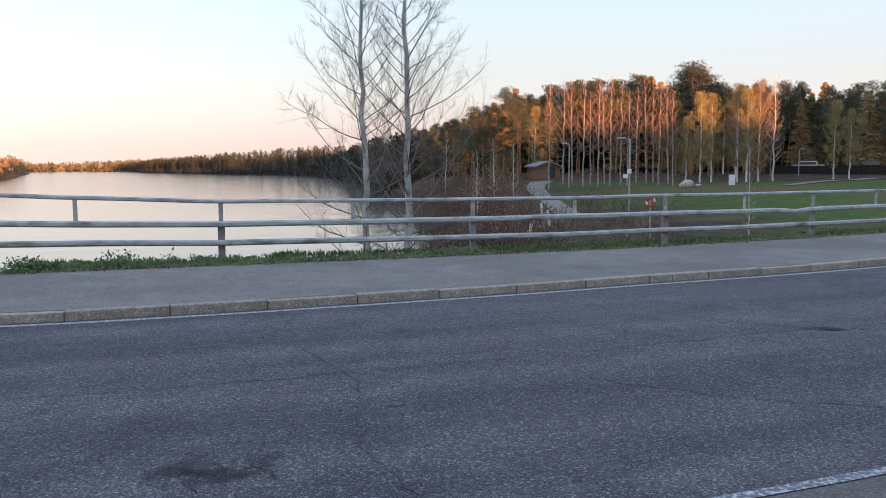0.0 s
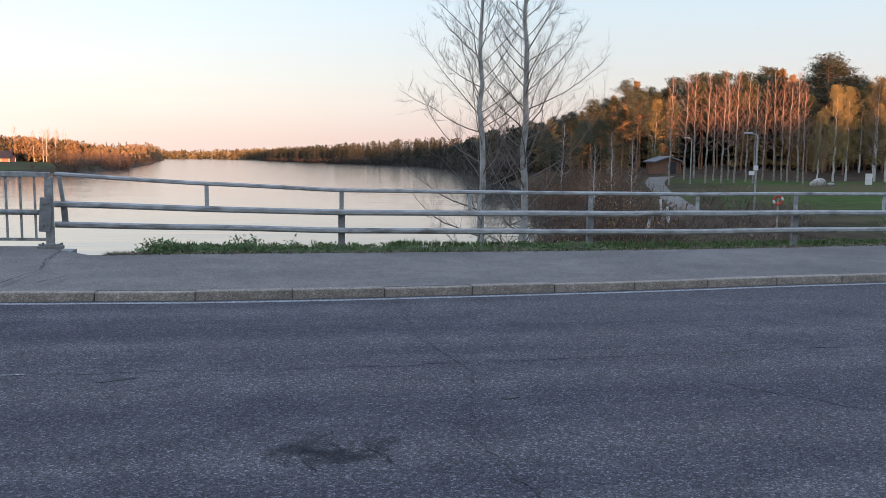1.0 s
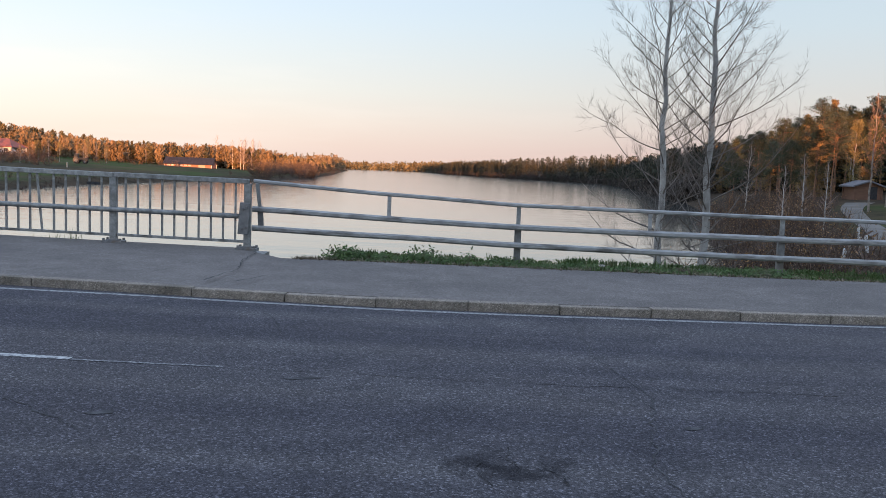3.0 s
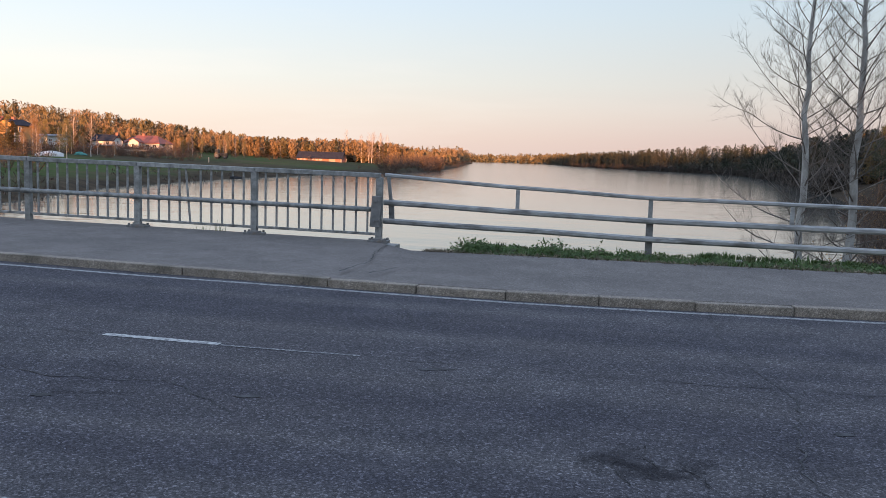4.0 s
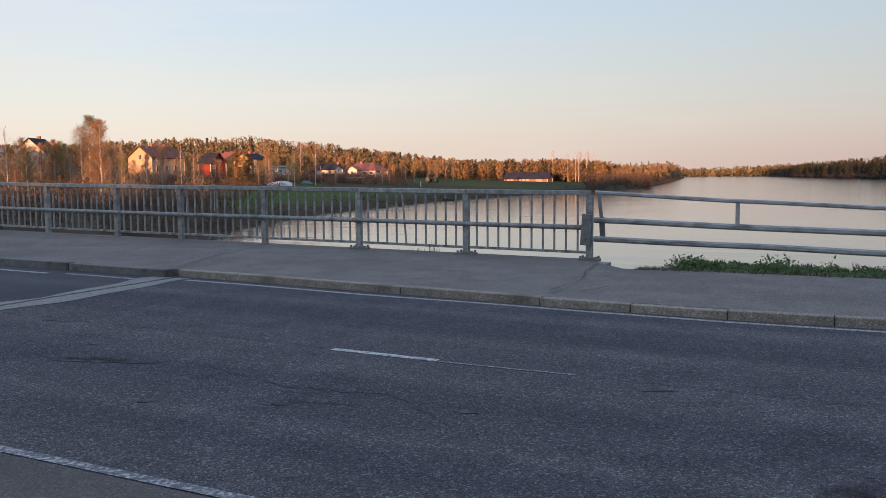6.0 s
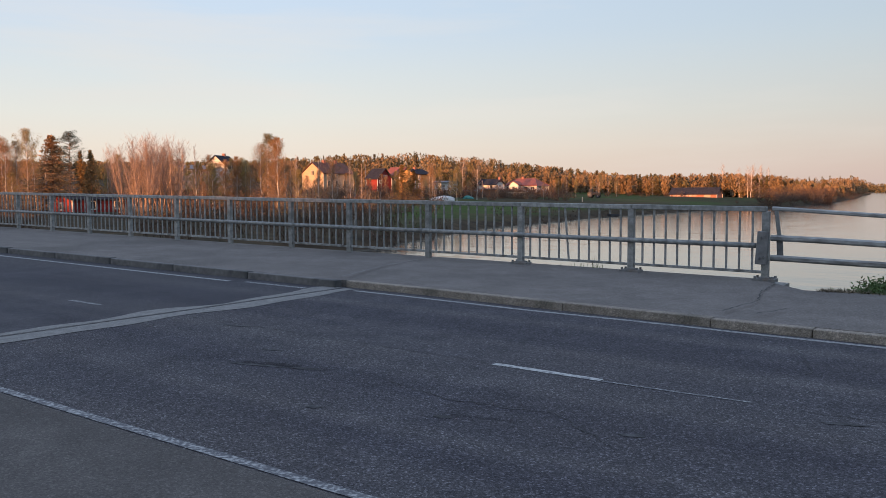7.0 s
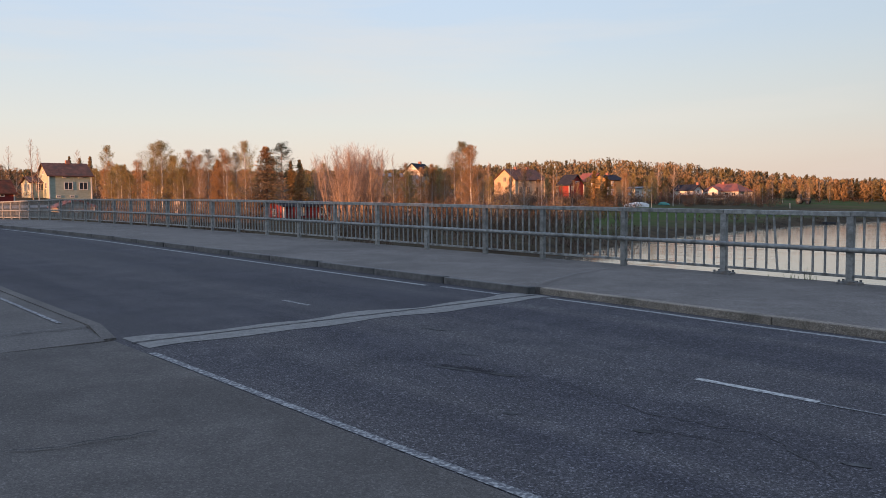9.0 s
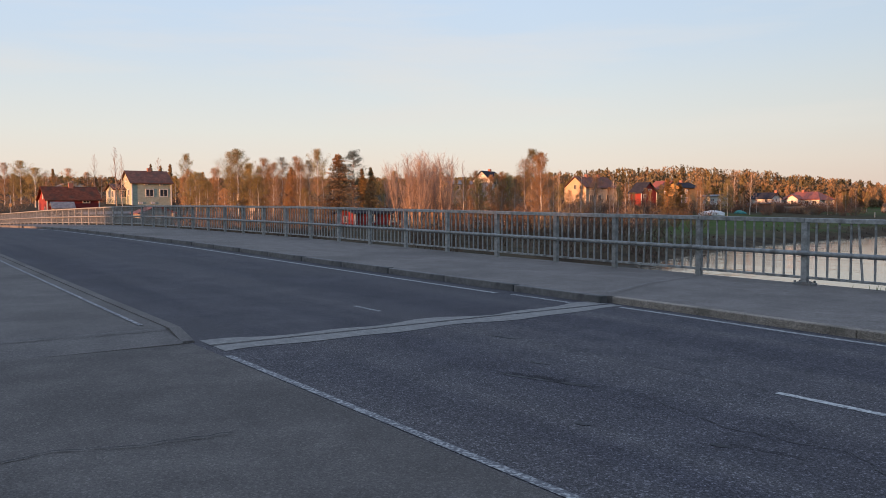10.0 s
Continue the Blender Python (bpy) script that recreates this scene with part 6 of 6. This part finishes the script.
house("house", "brown two-storey house with dark roof", "house", x, y, 2.4, 5, 6, 4.0, 1.1, "y", ORANGE, ROOFDARK, WHITE, [("+x", -1.2, 3.0, 1.0, 1.2), ("+x", -1.2, .9, 1.0, 1.4)], [(0, 0)])
x, y = polar(35.8, 235)
house("garage", "low white building among bushes", "garage", x, y, 2.4, 5.5, 4, 2.0, .3, "x", WHITE, ROOFGREY, WHITE, [("-y", 1.0, 1.0, 1.0, .8)])
x, y = polar(32.6, 245)
house("house", "white house with dark roof", "house", x, y, 2.0, 6, 4.5, 1.9, 1.4, "x", WHITE, ROOFDARK, WHITE, [("-y", 1.5, 1.2, 1.0, 1.0), ("+x", 0, 1.4, 1.0, 1.0)], [(3, 0)])
x, y = polar(30.2, 252)
house("house", "white bungalow with red hipped roof", "house", x, y, 1.3, 11.5, 7.5, 2.3, 1.9, "x", WHITE, ROOFRED, WHITE, [("-y", s, 1.4, 1.3, 1.0) for s in (-4, -1, 2.2, 4.4)] + [("+x", 0, 1.4, 1.2, 1.0)], [(-1, 0)], hip=0.8)
house("house_porch", "white gabled porch of the bungalow", "porch", x - 1.0, y - 4.6, 1.6, 3.2, 2.0, 2.2, .9, "y", WHITE, ROOFRED, WHITE, [("-y", 0, 1.2, 1.0, 1.1)])
x, y = polar(18.9, 286)
house("boat_house", "long low red brick building with black roof", "barn", x, y, -1.25, 15.5, 5.5, 1.95, 1.9, "x", BRICK, ROOFDARK, WHITE, [("-y", s, 1.35, .9, .4) for s in (-6.4, -5, -3.6, -2.2, -.8, .6)], [], ("-y", 4.6, 2.2, 1.6, GREYWOOD))
# mast and fence by the houses
x, y = polar(41.3, 220)
mast = thing("flag_pole", pose(x, y, land(x, y)), "tall thin white flag pole", "flag pole")
vf = tube([(0, 0, -.3), (0, 0, 9.2 - land(x, y))], [.09, .05], 8)
part_mesh("pole", mesh_of("pole", *vf, WHITE), mast)
x, y = polar(30.9, 225)
fence = thing("fence", pose(x, y, land(x, y)), "pale open board fence below the bungalow", "fence")
for k in range(12):
    part("board", boxed(-3 + .5 * k, -2.75 + .5 * k, -.03, .03, -.3, 1.5), CREAM, fence)
part("rail", boxed(-3.1, 3.1, .03, .08, 1.2, 1.32), CREAM, fence)
for az, d, h in ((33.0, 215, 2.0), (34.1, 215, 1.4)):
    x, y = polar(az, d)
    hut = thing("shed", pose(x, y, land(x, y)), "small dark brown shed on the slope", "shed", "sheds on the far bank")
    part("wall", boxed(-2.4, 2.4, -1.5, 1.5, -.8, h, .03), BROWNWOOD, hut)
    part("roof", boxed(-2.7, 2.7, -1.8, 1.8, h + .005, h + .2, .03), ROOFGREY, hut)

# tractor on the meadow's edge
x, y = polar(25.6, 232)
tractor = thing("tractor", pose(x, y, land(x, y), 0, 0, 10), "dark tractor parked on the meadow", "tractor")
part("body", boxed(-.4, 1.9, -.45, .45, .7, 1.5, .08), BLACK, tractor)
cab = part("cab", boxed(-1.3, -.42, -.7, .7, .9, 2.5, .08), BLACK, tractor)
part("pane", boxed(-1.2, -.5, -.715, .715, 1.6, 2.3), GLASS, cab)


def wheel(parent, at, r, w):
    bm = bmesh.new()
    bmesh.ops.create_cone(bm, cap_ends=True, segments=18, radius1=r, radius2=r, depth=w, matrix=pose(0, 0, 0, 90, 0, 0))
    bmesh.ops.bevel(bm, geom=[e for e in bm.edges if e.calc_face_angle(0) > 1], offset=w * .2, segments=2, affect="EDGES")
    ob = part("tyre", bm, BLACK, parent)
    ob.matrix_basis = pose(*at)
    bm = bmesh.new()
    bmesh.ops.create_cone(bm, cap_ends=True, segments=14, radius1=r * .55, radius2=r * .55, depth=w + .04, matrix=pose(0, 0, 0, 90, 0, 0))
    part("rim", bm, GALVDARK, ob)


for s in (-1, 1):
    wheel(tractor, (-.8, s * .75, .8), .8, .4)
    wheel(tractor, (1.3, s * .65, .5), .5, .3)

# ---- park ----
x, y = polar(-24.95, 112)
hut = house("hut", "small brown timber hut with grey roof", "hut", x, y, 0.1, 3.1, 3.0, 1.55, .5, "y", BROWNWOOD, ROOFGREY, BROWNWOOD, [], [], ("-y", .6, .9, 1.5, BLACK), group="park things")


def street_lamp(az, d, el, arm, label):
    x, y = polar(az, d)
    z = land(x, y)
    h = EYE_Z + d * math.tan(radians(el)) - z
    ob = thing("street_lamp", pose(x, y, z, 0, 0, az), label, "street lamp", "lamps along the park path")
    part_mesh("pole", mesh_of("pole", *tube([(0, 0, -.3), (0, 0, h)], [.07, .05], 8), LAMPGREY), ob)
    part_mesh("arm", mesh_of("arm", *tube([(0, 0, h - .02), (arm * .5, 0, h + .06), (arm, 0, h + .08)], .035, 6), LAMPGREY), ob)
    part("lamp_head", boxed(arm - .28, arm + .28, -.12, .12, h + .04, h + .15, .03), LAMPGREY, ob)
    return ob, h


for az, d, el, arm in ((-30.75, 55, 1.81, -.55), (-26.7, 85, 1.54, -.5), (-24.2, 120, 1.7, -.4), (-43.3, 108, 3.5, .5), (-41.3, 122, 1.0, .4), (84.0, 150, 1.3, .5), (70.0, 118, 1.2, .4)):
    ob, h = street_lamp(az, d, el, arm, "grey steel park lamp on a tall pole")
    if d == 55:
        part("box_unit", boxed(-.42, -.08, -.12, .12, h - 2.5, h - 2.25, .02), WHITE, ob, "small white camera box")
        part("box_unit", boxed(-.15, .12, -.1, .1, h - 2.2, h - 1.9, .02), WHITE, ob, "small white camera box")
x, y = polar(-37.3, 86)
cabinet = thing("utility_box", pose(x, y, land(x, y), 0, 0, -30), "white utility cabinet standing on the lawn", "utility box")
part("body", boxed(-.28, .28, -.2, .2, -.2, .98, .03), WHITE, cabinet)
part("lid", boxed(-.31, .31, -.23, .23, .982, 1.03, .02), GREYWOOD, cabinet)
for az, d, r in ((-34.45, 82, .66), (-35.2, 82.5, .3)):
    x, y = polar(az, d)
    rock = thing("boulder", pose(x, y, land(x, y)), "pale granite boulder at the lawn's edge", "boulder", "boulders")
    bm = bmesh.new()
    bmesh.ops.create_icosphere(bm, subdivisions=3, radius=r)
    for v in bm.verts:
        n = 1 + .35 * noise.noise(v.co * 1.3 + Vector((az, 0, 0)))
        v.co = Vector((v.co.x * n * 1.1, v.co.y * n, max(-.3, v.co.z * n * .75 + r * .3)))
    part("stone", bm, STONE, rock, smooth=True)


def trail(name, label, pts, widths, material):
    """A path that lies on the ground."""
    for _ in range(2):
        soft, w2 = [pts[0]], [widths[0]]
        for k in range(len(pts) - 1):
            for q in (.25, .75):
                soft.append(tuple(a + (b - a) * q for a, b in zip(pts[k], pts[k + 1])))
                w2.append(widths[k] + (widths[k + 1] - widths[k]) * q)
        pts, widths = soft + [pts[-1]], w2 + [widths[-1]]
    verts = []
    n = 0
    for (x0, y0, w0), (x1, y1, w1) in zip([(*p, w) for p, w in zip(pts, widths)], [(*p, w) for p, w in zip(pts, widths)][1:]):
        for k in range(6):
            q = k / 6
            x, y, w = x0 + (x1 - x0) * q, y0 + (y1 - y0) * q, w0 + (w1 - w0) * q
            d = Vector((x1 - x0, y1 - y0)).normalized()
            for s in (-1, -.5, 0, .5, 1):
                px, py = x - d.y * w * s / 2, y + d.x * w * s / 2
                verts.append((px, py, land(px, py) + 0.05))
            n += 1
    faces = [(i * 5 + j, i * 5 + j + 1, i * 5 + j + 6, i * 5 + j + 5) for i in range(n - 1) for j in range(4)]
    return tagged(new(name, mesh_of(name, verts, faces, material)), label, "path", kind="structure")


trail("footpath", "pale gravel footpath curving through the park", [polar(-26.9, 50), polar(-26.0, 60), polar(-24.9, 74), polar(-24.3, 90), polar(-24.9, 101)], [1.7, 1.6, 1.5, 1.9, 2.9], GRAVEL)
trail("footpath", "pale gravel path across the lawn", [polar(-40.6, 84), polar(-43.5, 93), polar(-47.5, 108), polar(-52, 122)], [1.0, 1.8, 2.8, 3.5], GRAVEL)
for k, (az, d) in enumerate(((-24.0, 38), (-24.5, 40), (-25.0, 42), (-25.4, 43), (-25.8, 45), (-26.2, 47), (-24.9, 50))):
    x, y = polar(az, d)
    post = thing("bollard", pose(x, y, land(x, y), (7, -4, 3, -8, 4, 2, -3)[k], (5, -6, -3, 4, 2, -5, 3)[k], 20 * k), "weathered leaning wooden post by the path", "wooden post", "posts along the path")
    part_mesh("post", mesh_of("post", *tube([(0, 0, -.2), (0, 0, .45), (0, 0, .82)], [.08, .075, .07], 8), GREYWOOD if k % 3 else WHITE), post)
x, y = polar(-32.15, 36)
z = EYE_Z + 36 * math.tan(radians(-2.36))
buoy = thing("life_buoy", pose(x, y, z, 0, 0, -32), "red and white life buoy hung on a post", "life buoy")
part_mesh("post", mesh_of("post", *tube([(0, .1, land(x, y) - z - .2), (0, .1, .35)], .04, 8), GREYWOOD), buoy)
REDPAINT = paint_mat("buoy_red", (0.55, 0.07, 0.04))
for k in range(8):
    pts = [(.17 * math.cos(a), 0, .17 * math.sin(a)) for a in np.linspace(k * math.pi / 4 + .01, (k + 1) * math.pi / 4 - .01, 5)]
    part_mesh("ring_piece", mesh_of("ring_piece", *tube(pts, .045, 8), REDPAINT if k % 4 else WHITE), buoy)
x, y = polar(-44.0, 126)
wall_ob = thing("timber_screen", pose(x, y, land(x, y), 0, 0, -46), "long low dark timber screen under the pines", "fence")
for k in range(14):
    part("panel", boxed(-10.5 + 1.5 * k, -9.03 + 1.5 * k, -.1, .1, -.6, 1.15, .01), DARKWOOD, wall_ob)
part("rail", boxed(-10.6, 10.6, -.15, .15, 1.155, 1.25, .01), DARKWOOD, wall_ob)
for k, (off, c) in enumerate(((-5, LAMPGREY), (3, BLACK), (7.5, LAMPGREY))):
    cx, cy = x + off * .69, y - off * .72
    car = thing("car", pose(cx + 2.2, cy + 2.1, land(cx, cy) + .3, 0, 0, -46), ("grey", "dark", "grey")[k] + " parked car behind the timber screen", "car", "parked cars")
    bm = boxed(-2.1, 2.1, -.85, .85, .3, .95, .1)
    box(bm, -1.3, 1.2, -.75, .75, .9, 1.45, .15)
    part("body", bm, c, car)
    part("pane", boxed(-1.15, 1.05, -.77, .77, 1.0, 1.32), GLASS, car)
    for wx in (-1.3, 1.3):
        for wy in (-.8, .8):
            wheel(car, (wx, wy, .32), .32, .2)
x, y = polar(67.0, 96)
sign = thing("sign_board", pose(x, y, land(x, y), 0, 0, 60), "small pale sign board on a post", "sign")
part("post", boxed(-.05, .05, -.04, .04, -.3, 1.9), GREYWOOD, sign)
part("board", boxed(-.3, .3, -.07, -.045, 1.5, 2.1, .01), CREAM, sign)

# small things on the far meadow
def mound(name, label, category, az, d, sx, sy, h, material, turn=0):
    """A low cover sagging over what lies under it."""
    x, y = polar(az, d)
    ob = thing(name, pose(x, y, land(x, y), 0, 0, turn), label, category)
    bm = bmesh.new()
    bmesh.ops.create_icosphere(bm, subdivisions=3, radius=1)
    for v in bm.verts:
        k = 1 + .3 * noise.noise(v.co * 1.7 + Vector((az, 0, 0)))
        v.co = Vector((v.co.x * sx * k, v.co.y * sy * k, max(-.2, v.co.z * h * k)))
    part("cover", bm, material, ob)


mound("tarpaulin", "pale grey tarpaulin over a boat on the meadow", "tarpaulin", 36.0, 178, 2.6, 1.2, 1.0, WHITE, 35)
mound("tarpaulin", "turquoise tarpaulin over a low heap", "tarpaulin", 34.2, 190, 1.3, .8, .6, paint_mat("turquoise_cover", (0.05, 0.22, 0.20)), 30)
x, y = polar(26.37, 205)
post = thing("marker_post", pose(x, y, land(x, y)), "white marker post on the meadow", "post")
part("post", boxed(-.12, .12, -.1, .1, -.3, 1.2, .02), CREAM, post)
x, y = polar(81.6, 120)
sign = thing("road_sign", pose(x, y, 0.0, 0, 0, 80), "orange and white road sign on a pole beyond the bridge", "road sign")
part("pole", boxed(-.05, .05, -.05, .05, -2.0, 3.4), LAMPGREY, sign)
part("board", boxed(-.16, .16, -.1, -.055, 2.0, 2.4, .02), ORANGE, sign)
x, y = polar(75.7, 126)
house("shed", "low salmon-coloured building below the bridge railing", "shed", x - 2, y, -0.7, 4, 7.5, 1.5, .3, "y", paint_mat("salmon_plaster", (0.42, 0.25, 0.20)), ROOFGREY, WHITE, [("+x", -1.6, .5, .9, .6)])
